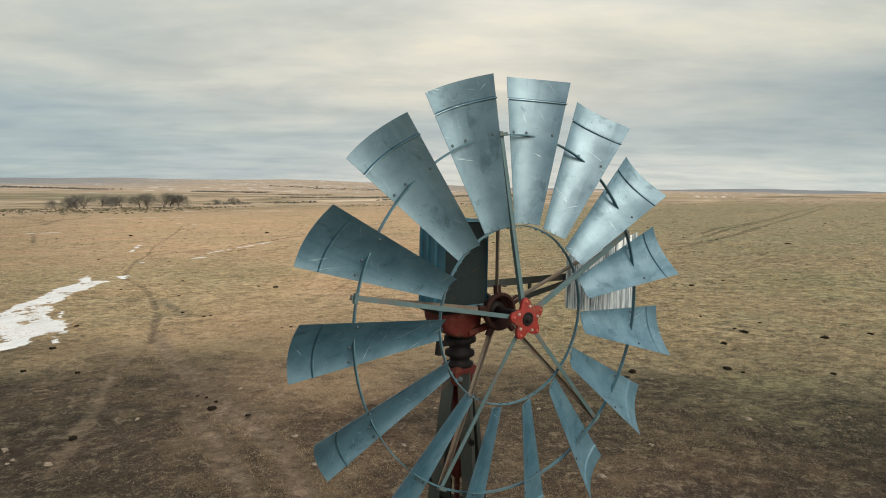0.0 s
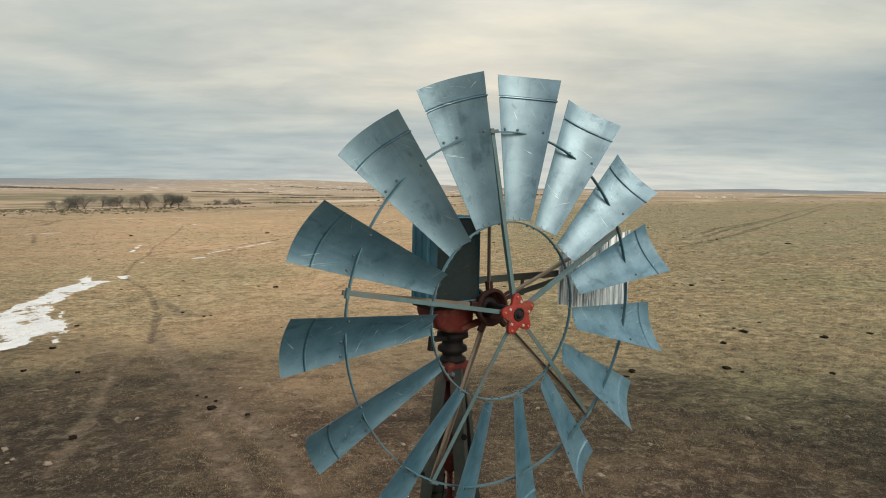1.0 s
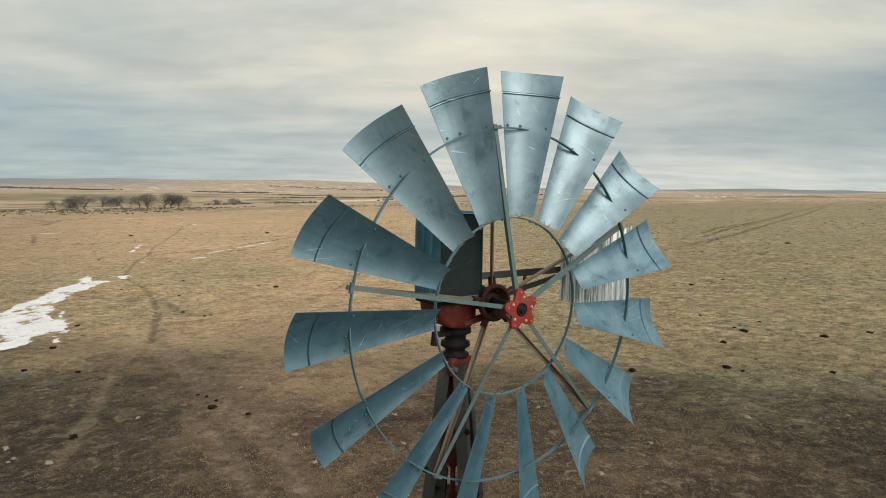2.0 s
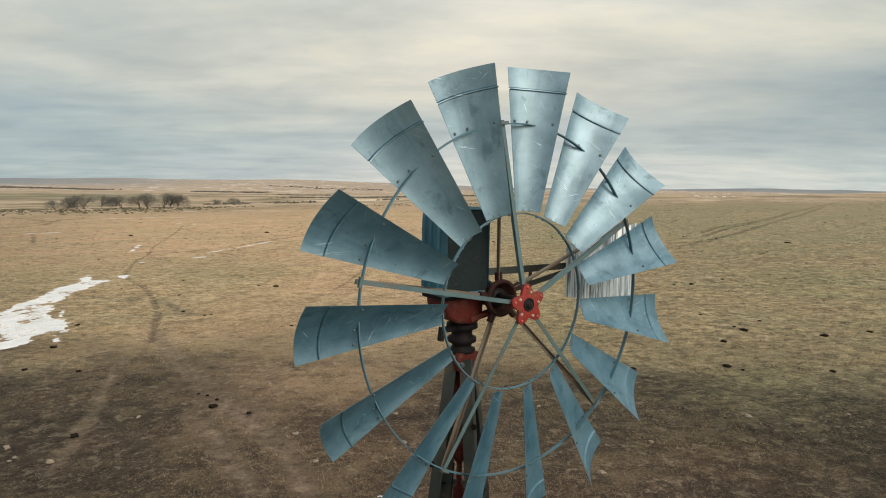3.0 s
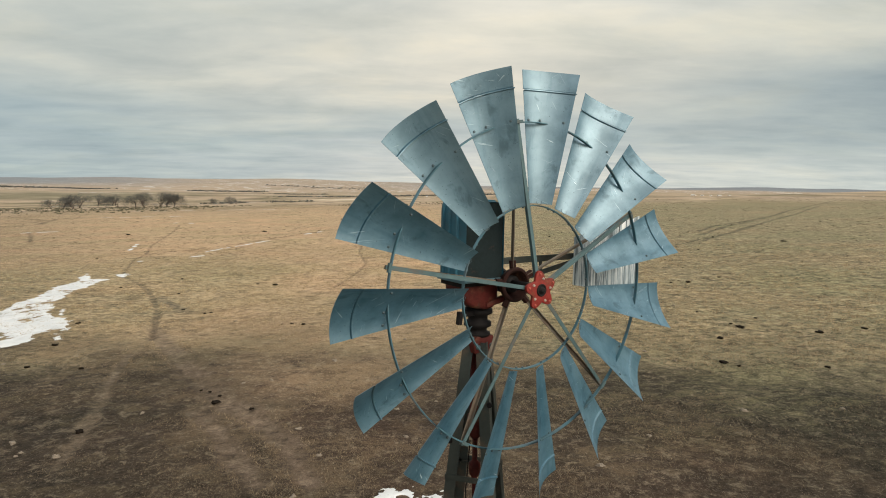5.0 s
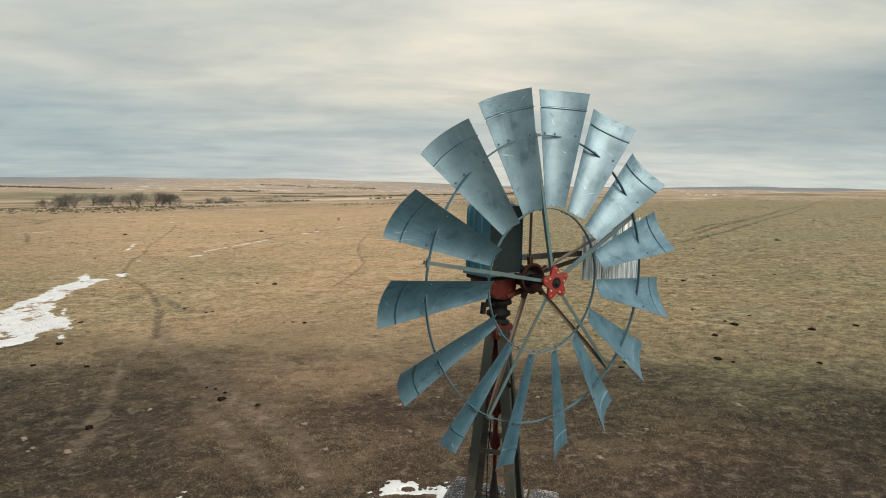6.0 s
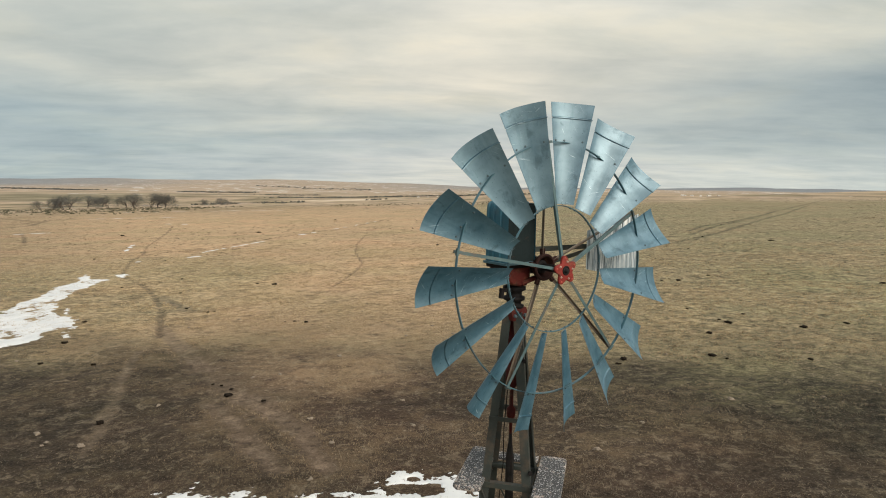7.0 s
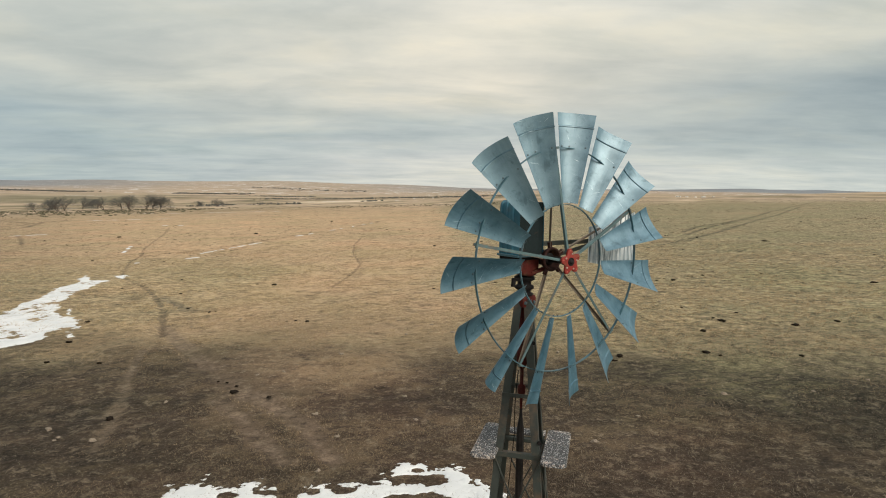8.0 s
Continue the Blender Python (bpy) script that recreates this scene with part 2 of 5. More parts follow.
def ground_material():
    m, a = material("winter_pasture")
    pos = a("ShaderNodeTexCoord").outputs["Object"]
    bare = a("ShaderNodeAttribute", attribute_name="bare").outputs["Fac"]
    soil = a("ShaderNodeAttribute", attribute_name="soil").outputs["Fac"]
    far = a("ShaderNodeAttribute", attribute_name="far").outputs["Fac"]
    field = a("ShaderNodeAttribute", attribute_name="field").outputs["Fac"]
    scuff = a("ShaderNodeAttribute", attribute_name="scuff").outputs["Fac"]
    olive = a("ShaderNodeAttribute", attribute_name="olive").outputs["Fac"]
    n_big = noise_fac(a, pos, 0.035, 4, 0.55)
    n_mid = noise_fac(a, pos, 0.30, 6, 0.62)
    n_clump = noise_fac(a, mapped(a, pos, (0.8, 1, 0.5)), 0.95, 6, 0.68, 0.5)
    n_tuft = noise_fac(a, pos, 2.6, 6, 0.72, 0.4)
    n_fine = noise_fac(a, pos, 11.0, 5, 0.72)
    n_grain = noise_fac(a, pos, 27.0, 4, 0.72)

    def times(col, fac, stops):
        return mixc(a, 1.0, col, ramp(a, fac, stops), "MULTIPLY")

    # the sward thins out to bare soil in patches of every size
    mott = math_node(a, "ADD", math_node(a, "MULTIPLY", n_clump, 0.50), math_node(a, "ADD", math_node(a, "MULTIPLY", n_tuft, 0.30), math_node(a, "MULTIPLY", n_mid, 0.20)))
    open_soil = a("ShaderNodeMapRange", Value=math_node(a, "ADD", soil, math_node(a, "MULTIPLY", math_node(a, "SUBTRACT", mott, 0.5), 3.2)), i1=0.14, i2=0.78).outputs[0]
    grass = ramp(a, n_mid, [(0.30, (0.222, 0.159, 0.098)), (0.48, (0.302, 0.219, 0.136)), (0.70, (0.355, 0.262, 0.166))])
    grass = mixc(a, ramp(a, n_big, [(0.40, grey(0.0)), (0.68, grey(0.55))]), grass, (0.262, 0.202, 0.124))
    earth = ramp(a, n_mid, [(0.32, (0.031, 0.0230, 0.0165)), (0.48, (0.045, 0.0325, 0.0230)), (0.66, (0.064, 0.0455, 0.0320))])
    n_patch = noise_fac(a, mapped(a, pos, (1, 1, 0), (3.0, 8.0, 0)), 0.13, 5, 0.6)
    earth = times(earth, n_patch, [(0.36, (0.78, 0.81, 0.77)), (0.50, (0.96, 0.95, 0.94)), (0.62, (1.26, 1.17, 1.12))])
    c = mixc(a, open_soil, grass, earth)
    c = mixc(a, math_node(a, "MULTIPLY", scuff, 0.75), c, times((0.160, 0.118, 0.085), n_tuft, [(0.35, grey(0.75)), (0.65, grey(1.15))]))
    c = mixc(a, math_node(a, "MULTIPLY", bare, 0.70), c, times(mixc(a, soil, (0.105, 0.078, 0.054), (0.120, 0.088, 0.062)), n_tuft, [(0.35, grey(0.8)), (0.65, grey(1.12))]))
    c = mixc(a, olive, c, mixc(a, 1.0, c, (0.69, 0.82, 0.80), "MULTIPLY"))
    # multiplies the pasture paler inside a zone of bearing and distance
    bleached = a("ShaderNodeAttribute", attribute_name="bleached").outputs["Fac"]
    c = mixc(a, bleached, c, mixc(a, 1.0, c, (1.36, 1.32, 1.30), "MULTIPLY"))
    keep = math_node(a, "SUBTRACT", 1.0, math_node(a, "MULTIPLY", math_node(a, "MAXIMUM", bare, scuff), 0.7))
    # dead thatch, and the shade of hollows between tussocks multiplied into the colour
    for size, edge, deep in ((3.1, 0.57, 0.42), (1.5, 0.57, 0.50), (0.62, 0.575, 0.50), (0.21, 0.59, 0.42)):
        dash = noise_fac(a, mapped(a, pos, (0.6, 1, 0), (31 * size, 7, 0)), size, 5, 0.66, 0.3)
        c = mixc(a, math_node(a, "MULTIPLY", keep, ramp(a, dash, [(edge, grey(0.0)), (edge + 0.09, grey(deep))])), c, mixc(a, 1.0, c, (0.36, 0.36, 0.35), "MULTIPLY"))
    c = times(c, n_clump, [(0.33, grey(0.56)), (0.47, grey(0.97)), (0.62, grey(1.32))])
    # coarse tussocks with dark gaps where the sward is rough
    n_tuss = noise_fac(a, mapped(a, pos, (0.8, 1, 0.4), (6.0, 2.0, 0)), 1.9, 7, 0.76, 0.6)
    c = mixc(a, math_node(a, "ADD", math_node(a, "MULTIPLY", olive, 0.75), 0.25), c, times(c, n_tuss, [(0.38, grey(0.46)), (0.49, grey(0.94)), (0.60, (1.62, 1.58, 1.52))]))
    # bleached stems lying on it
    straw = mixc(a, soil, (0.40, 0.318, 0.205), (0.125, 0.103, 0.077))
    c = mixc(a, math_node(a, "MULTIPLY", keep, ramp(a, n_tuft, [(0.53, grey(0.0)), (0.64, grey(0.60))])), c, straw)
    c = mixc(a, math_node(a, "MULTIPLY", keep, ramp(a, n_fine, [(0.56, grey(0.0)), (0.64, grey(0.55))])), c, straw)
    c = times(c, n_fine, [(0.34, grey(0.62)), (0.47, grey(0.98)), (0.66, grey(1.08))])
    c = times(c, n_tuft, [(0.34, grey(0.52)), (0.47, grey(0.98)), (0.64, grey(1.16))])
    n_hue = noise_fac(a, mapped(a, pos, (1, 1, 0), (4.0, 1.0, 0)), 0.075, 5, 0.6)
    c = times(c, n_hue, [(0.36, (0.87, 0.92, 0.86)), (0.50, (0.97, 0.98, 0.97)), (0.64, (1.06, 1.00, 0.98))])
    c = times(c, n_grain, [(0.36, grey(0.74)), (0.50, grey(1.0)), (0.64, grey(1.26))])
    # open country further off: fields, creek banks, thin drifts
    n_f1 = noise_fac(a, mapped(a, pos, (0.0022, 0.0050, 1)), 1.0, 6, 0.6)
    n_f2 = noise_fac(a, mapped(a, pos, (0.012, 0.012, 1)), 1.0, 6, 0.68)
    land = ramp(a, n_f1, [(0.36, (0.125, 0.115, 0.068)), (0.43, (0.235, 0.190, 0.118)), (0.50, (0.315, 0.245, 0.165)), (0.57, (0.385, 0.305, 0.220)), (0.64, (0.30, 0.225, 0.155))])
    n_f3 = noise_fac(a, mapped(a, pos, (0.010, 0.030, 1), (3.0, 1.0, 0)), 1.0, 6, 0.66)
    land = times(land, n_f3, [(0.34, grey(0.62)), (0.48, grey(0.97)), (0.62, grey(1.22))])
    land = mixc(a, ramp(a, n_f2, [(0.36, grey(0.60)), (0.43, grey(0.0))]), land, (0.16, 0.13, 0.085))
    land = mixc(a, a("ShaderNodeAttribute", attribute_name="meadow").outputs["Fac"], land, ramp(a, n_f2, [(0.38, (0.125, 0.115, 0.070)), (0.52, (0.190, 0.165, 0.105)), (0.62, (0.27, 0.225, 0.15))]))
    land = mixc(a, a("ShaderNodeAttribute", attribute_name="stubble").outputs["Fac"], land, ramp(a, n_f2, [(0.35, (0.40, 0.32, 0.22)), (0.60, (0.62, 0.53, 0.40))]))
    # past 1.2 km the land fades towards one pale tan
    land = mixc(a, math_node(a, "MULTIPLY", field, 0.55), land, (0.345, 0.275, 0.210))
    drift = ramp(a, math_node(a, "ADD", n_f2, math_node(a, "MULTIPLY", field, 0.10)), [(0.69, grey(0.0)), (0.72, grey(0.9))])
    land = mixc(a, drift, land, (0.80, 0.80, 0.79))
    c = mixc(a, far, c, land)
    # distance haze on the far ridges, put into their colour as blue-grey
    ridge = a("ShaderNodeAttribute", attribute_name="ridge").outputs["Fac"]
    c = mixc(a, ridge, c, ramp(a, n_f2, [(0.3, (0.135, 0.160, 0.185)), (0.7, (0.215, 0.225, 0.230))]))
    h = math_node(a, "ADD", math_node(a, "MULTIPLY", n_tuft, 0.8), math_node(a, "MULTIPLY", n_fine, 0.45))
    return finish(m, a, c, 0.95, 0.0, h, 0.8, 0.12, 0.15)


ZINC = galvanised("weathered_zinc", (0.0002, 0.044, 0.078), 0.0, 0.46, 0.0, 0.60, 0.235)
ZINC_DARK = galvanised("dull_zinc", (0.055, 0.125, 0.155), 0.30, 0.50, 0.4)
ARM_STEEL = galvanised("arm_steel", (0.060, 0.105, 0.112), 0.24, 0.54, 0.55)
TOWER_STEEL = galvanised("tower_steel", (0.027, 0.034, 0.030), 0.15, 0.60, 0.4)
RED_PAINT = rusty_paint("faded_red_paint", (0.175, 0.017, 0.012), 0.32)
# RED_RUST and DARK_IRON are darkened: the head's deep shade put into their colour
RED_RUST = rusty_paint("rusted_red_casing", (0.072, 0.010, 0.007), 0.34, 0.6, 0.25)
DARK_IRON = rusty_paint("greasy_dark_iron", (0.006, 0.005, 0.005), 0.0, 0.6, 0.2)
SPIDER_RUST = rusty_paint("dark_rust", (0.020, 0.0065, 0.0045), 0.10, 0.7, 0.2)
BOLT = plain_material("worn_bolt_steel", (0.16, 0.13, 0.11), (0.42, 0.36, 0.31), 30.0, 0.55, 0.3)
BOLT_RED = rusty_paint("red_bolt_heads", (0.33, 0.075, 0.055), 0.2)
BOLT_DARK = plain_material("dark_bolt_steel", (0.03, 0.055, 0.065), (0.10, 0.14, 0.155), 30.0, 0.55, 0.3)
ROD_WOOD = plain_material("tarred_rod_wood", (0.007, 0.006, 0.006), (0.026, 0.022, 0.019), 18.0, 0.8)
BOARDS = boards_material()
VANE = vane_material()
SNOW = snow_material()
GROUND = ground_material()
def grass_material():
    m, a = material("dry_grass_blades")
    soil = a("ShaderNodeAttribute", attribute_name="soil").outputs["Fac"]
    rnd_i = a("ShaderNodeNewGeometry").outputs["Random Per Island"]
    tan = ramp(a, rnd_i, [(0.1, (0.20, 0.145, 0.08)), (0.9, (0.47, 0.36, 0.21))])
    brown = ramp(a, rnd_i, [(0.1, (0.075, 0.055, 0.038)), (0.75, (0.110, 0.083, 0.058)), (0.95, (0.19, 0.152, 0.108))])
    return finish(m, a, mixc(a, soil, tan, brown), 0.9, 0.0, None, 0, 0, 0.2)


GRASS = grass_material()
BARK = plain_material("grey_brown_bark", (0.060, 0.048, 0.040), (0.150, 0.125, 0.105), 2.0, 0.95)
TWIG = plain_material("bare_twigs", (0.066, 0.068, 0.062), (0.140, 0.140, 0.128), 0.6, 0.95)
SHRUB = plain_material("dull_sage", (0.052, 0.052, 0.032), (0.150, 0.135, 0.085), 0.8, 0.95, 0.0, True)
CLUMP = plain_material("dead_weeds", (0.060, 0.048, 0.032), (0.155, 0.120, 0.075), 0.8, 0.95, 0.0, True)
DUNG = plain_material("dark_dung", (0.006, 0.005, 0.004), (0.022, 0.017, 0.012), 9.0, 1.0, spec=0.05)
STONE = plain_material("pale_field_stone", (0.13, 0.105, 0.078), (0.29, 0.245, 0.19), 7.0, 0.9)

# ---- land form ----
RNG = np.random.RandomState(7)
LATTICE = RNG.rand(64, 64)


def value_noise(x, y, scale):
    x, y = np.asarray(x, float) / scale + 500.3, np.asarray(y, float) / scale + 700.7
    i, j = np.floor(x).astype(int), np.floor(y).astype(int)
    u, v = x - i, y - j
    u, v = u * u * (3 - 2 * u), v * v * (3 - 2 * v)
    q = [LATTICE[(i + a) % 64, (j + b) % 64] for a, b in ((0, 0), (1, 0), (0, 1), (1, 1))]
    return (q[0] * (1 - u) + q[1] * u) * (1 - v) + (q[2] * (1 - u) + q[3] * u) * v


def fractal(x, y, scale, octaves=4):
    total, amp, norm = 0.0, 1.0, 0.0
    for k in range(octaves):
        total, norm = total + amp * value_noise(x + 17.3 * k, y - 9.1 * k, scale / 2 ** k), norm + amp
        amp *= 0.5
    return total / norm


def smooth(a, b, v):
    s = np.clip((v - a) / (b - a), 0, 1)
    return s * s * (3 - 2 * s)


def ground_z(x, y):
    """A pasture that tilts to a creek valley on one side and a low rise on the other, with far ridges."""
    x, y = np.asarray(x, float), np.asarray(y, float)
    d, az = np.hypot(x, y), np.degrees(np.arctan2(x, y))
    p = 0.0338 * x - 0.0069 * y
    p = np.where(y < -40, 0.0338 * x * 40 / np.maximum(-y, 40) + 0.276, p)
    lo = -19.0
    p = np.where(p < lo + 6, lo + 6 * np.exp(np.clip((p - lo - 6) / 6, -40, 0)), p)
    start = np.interp(az, [0, 8, 22, 29, 36], [260, 300, 340, 480, 660])
    p = np.where(p > 0, p * (1 - smooth(start, start * 2.3, d)), p)
    p = p + (fractal(x, y, 6.0, 3) - 0.5) * 0.16 * smooth(6, 25, d)
    p = p + (fractal(x + 80, y, 1.3, 3) - 0.5) * 0.11 * smooth(7, 12, d) * (1 - smooth(110, 160, d))
    p = p + (fractal(x, y, 60.0, 3) - 0.5) * 0.8 * smooth(40, 200, d)
    p = p + (fractal(x, y, 420.0, 4) - 0.5) * 7.0 * smooth(500, 1500, d)
    crest = np.interp(az, [-60, -36, -31, -25, -20, -14, -8, 0, 8, 20, 27, 36], [19, 17, 20, 24, 35, 36, 33, 22, 8, 19, 32, 24])
    rise = smooth(2300, 4250, d + 500 * (fractal(x, y, 900.0, 3) - 0.5))
    p = p * (1 - rise) + rise * (crest + (fractal(x, y, 900.0, 4) - 0.5) * 42)
    return p


def distance_to(line, x, y):
    best = np.full(np.shape(x), 1e9)
    for (x0, y0), (x1, y1) in zip(line[:-1], line[1:]):
        dx, dy = x1 - x0, y1 - y0
        s = np.clip(((x - x0) * dx + (y - y0) * dy) / (dx * dx + dy * dy), 0, 1)
        best = np.minimum(best, np.hypot(x - x0 - s * dx, y - y0 - s * dy))
    return best


def trampled(x, y):
    """How far the sward is trodden down to soil round the mill, from 0 to 1."""
    q = np.hypot((x + 1.5) / 1.95, (y - 11.5)) + (fractal(x - 30, y, 3.6, 4) - 0.5) * 12 + (fractal(x, y, 12.0, 5) - 0.5) * 13
    q = q - 6 * np.exp(-((x + 15) / 8) ** 2 - ((y - 17) / 8) ** 2)
    return 1 - smooth(-3, 27, q)


# cattle trails and wheel ruts: a centre line and a half width
TRAILS = [
    ([(-66.2, 155.7), (-55.2, 126.9), (-47.3, 103.9), (-42.4, 89.4), (-37.5, 77.8), (-35.1, 69.7), (-31.2, 60.2), (-29.0, 55.4)], 0.20),
    ([(-29.0, 55.4), (-27.1, 53.0), (-24.8, 50.1), (-21.2, 44.3), (-18.7, 39.6), (-17.0, 35.9), (-15.7, 32.8), (-14.7, 30.2)], 0.23),
    ([(-36.8, 76.3), (-34.0, 81.0), (-31.0, 87.3), (-27.9, 99.4), (-24.0, 115.6), (-18.3, 136.4), (-12, 175)], 0.30),
    ([(-12.1, 104.5), (-11.4, 87.9), (-10.0, 74.3), (-7.8, 62.5), (-7.7, 57.2), (-8.0, 50.9), (-8.3, 46.3)], 0.16),
    ([(26.2, 73.4), (31.0, 78.8), (34.7, 83.5), (41.6, 92.0), (46.9, 97.8), (56.4, 110.5)], 0.30),
    ([(41.5, 99.9), (49.6, 112.2), (62.4, 125.8), (75.8, 142.4), (93.6, 167.6), (122.8, 206.6), (164.0, 260.4), (231.0, 351.9)], 0.60),
    ([(35.2, 82.7), (43.3, 93.8), (53.4, 107.5), (66.3, 124.5), (89.4, 155.0), (130.0, 212.3)], 0.45),
    ([(39.0, 93.0), (52.0, 112.0), (70.0, 133.0)], 0.55),
    # dark lines of the creek banks and a field track, drawn as trails
    ([(-111.4, 154.3), (-113.2, 165.4), (-113.3, 173.6), (-131.2, 210.3), (-134.0, 229.9)], 0.9),
    ([(-182.2, 252.9), (-153.5, 227.6), (-128.5, 201.4), (-123.3, 185.1), (-131.3, 182.0)], 0.9),
    ([(-342.1, 475.5), (-239.5, 395.0), (-197.6, 393.9), (-171.8, 401.7), (-135.7, 400.1)], 2.6),
    ([(-89.6, 133.8), (-78.0, 117.0), (-68.9, 102.9)], 0.45),
]
# broad scuffed paths that show paler on the trodden soil
SCUFFS = [
    ([(-15.7, 32.8), (-12.8, 28.3), (-10.6, 25.0), (-8.9, 22.4), (-7.4, 20.4), (-6.2, 19.3)], 0.50),
    ([(-20.0, 43.1), (-18.5, 41.1), (-16.3, 38.1)], 0.40),
    ([(-8.2, 19.7), (-6.9, 18.0), (-6.2, 16.9), (-5.3, 15.5), (-4.6, 14.4)], 0.34),
    ([(-6.2, 19.3), (-5.1, 17.8), (-4.4, 16.9), (-3.9, 15.6), (-3.2, 14.3)], 0.36),
    ([(-14.3, 27.4), (-13.4, 24.4), (-12.7, 22.2), (-12.0, 20.6), (-10.8, 17.1), (-10.4, 15.6)], 0.22),
]

# ---- ground ----


def sheet(name, verts, faces, mat):
    me = bpy.data.meshes.new(name)
    me.from_pydata(verts, [], faces)
    me.materials.append(mat)
    me.polygons.foreach_set("use_smooth", [True] * len(me.polygons))
    me.update()
    return me


def build_ground():
    centre_y = -2.0
    front = np.radians(np.arange(-46, 46, 0.16))
    rest = np.radians(np.arange(46, 314, 3.0))
    az = np.concatenate([front, rest])
    rings = [3.0]
    while rings[-1] < 4850:
        rings.append(rings[-1] * (1.0065 if 9 < rings[-1] < 140 else 1.0135))
    r = np.array(rings)
    rr, aa = np.meshgrid(r, az, indexing="ij")
    x, y = rr * np.sin(aa), centre_y + rr * np.cos(aa)
    z = ground_z(x, y)
    n_r, n_a = x.shape
    verts = np.stack([x, y, z], -1).reshape(-1, 3)
    verts = np.vstack([verts, [[0, centre_y, float(ground_z(0, centre_y))]]])
    i, j = np.meshgrid(np.arange(n_r - 1), np.arange(n_a), indexing="ij")
    k = (j + 1) % n_a
    quads = np.stack([i * n_a + j, i * n_a + k, (i + 1) * n_a + k, (i + 1) * n_a + j], -1).reshape(-1, 4)
    jj = np.arange(n_a)
    tris = np.stack([np.full(n_a, len(verts) - 1), jj, (jj + 1) % n_a], -1)[:, ::-1]
    me = bpy.data.meshes.new("ground")
    me.vertices.add(len(verts))
    me.vertices.foreach_set("co", verts.ravel())
    loops = np.concatenate([quads.ravel(), tris.ravel()]).astype(np.int32)
    starts = np.concatenate([np.arange(len(quads)) * 4, len(quads) * 4 + np.arange(len(tris)) * 3]).astype(np.int32)
    me.loops.add(len(loops))
    me.loops.foreach_set("vertex_index", loops)
    me.polygons.add(len(starts))
    me.polygons.foreach_set("loop_start", starts)
    me.polygons.foreach_set("use_smooth", [True] * len(starts))
    me.update(calc_edges=True)
    vx, vy = verts[:, 0], verts[:, 1]
    d = np.hypot(vx, vy)
    bare, scuff = np.zeros(len(vx)), np.zeros(len(vx))
    wob = fractal(vx, vy, 1.5, 3) - 0.5
    for line, width in TRAILS:
        q = distance_to(line, vx, vy) + wob * width * 1.1
        bare = np.maximum(bare, 1 - smooth(width * 0.35, width * 1.35, q))
    bare *= np.clip(0.35 + 1.5 * fractal(vx + 9, vy, 2.6, 3), 0, 1)
    for line, width in SCUFFS:
        q = distance_to(line, vx, vy) + (fractal(vx, vy, 0.8, 4) - 0.5) * width * 1.6
        scuff = np.maximum(scuff, 1 - smooth(width * 0.2, width * 1.9, q))
    scuff *= np.clip(0.2 + 1.5 * fractal(vx - 7, vy, 1.6, 3), 0, 1)
    worn = (0.10 * bare + 0.05 * scuff) * (1 - smooth(100, 150, d))
    me.vertices.foreach_set("co", (verts - np.stack([worn * 0, worn * 0, worn], -1)).ravel())
    # trampled, grazed-off soil round the mill
    soil = trampled(vx, vy)
    far = smooth(210, 420, d + (fractal(vx, vy, 160.0, 3) - 0.5) * 160)
    field = smooth(1200, 2500, d)
    az_v = np.degrees(np.arctan2(vx, vy))
    # mask of the painted haze: grows with distance, weighted by bearing
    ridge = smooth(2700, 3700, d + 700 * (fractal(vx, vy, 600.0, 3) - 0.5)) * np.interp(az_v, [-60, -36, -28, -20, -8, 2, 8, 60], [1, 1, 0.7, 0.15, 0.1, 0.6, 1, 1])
    meadow = smooth(900, 1100, d + 300 * (fractal(vx, vy, 200.0, 3) - 0.5)) * (1 - smooth(1500, 1900, d)) * (1 - smooth(-27, -21, az_v))
    mowed = az_v + 3.0 * (fractal(vx, vy, 120.0, 3) - 0.5)
    stubble = 0.9 * smooth(590, 620, d) * (1 - smooth(740, 800, d)) * smooth(-13.5, -10, mowed) * (1 - smooth(-4.5, -3, mowed))
    # paler zone: limits in bearing and distance, broken up by noise
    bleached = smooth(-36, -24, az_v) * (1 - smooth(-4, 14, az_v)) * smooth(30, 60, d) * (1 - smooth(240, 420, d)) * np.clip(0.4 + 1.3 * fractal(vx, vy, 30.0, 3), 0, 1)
    for name, values in (("bleached", bleached), ("meadow", meadow), ("stubble", stubble), ("bare", bare), ("scuff", scuff), ("soil", soil), ("far", far), ("field", field), ("ridge", ridge), ("olive", np.maximum(smooth(-2, 11, vx + 16 * (fractal(vx, vy, 9.0, 3) - 0.5)) * (1 - smooth(250, 600, d)), 0.8 * smooth(-9, -20, vx + 14 * (fractal(vx, vy, 7.0, 3) - 0.5)) * (1 - smooth(50, 80, vy))))):
        at = me.attributes.new(name, "FLOAT", "POINT")
        at.data.foreach_set("value", np.clip(values, 0, 1).astype(np.float32))
    me.materials.append(GROUND)
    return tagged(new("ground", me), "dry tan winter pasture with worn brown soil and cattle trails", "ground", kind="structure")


build_ground()


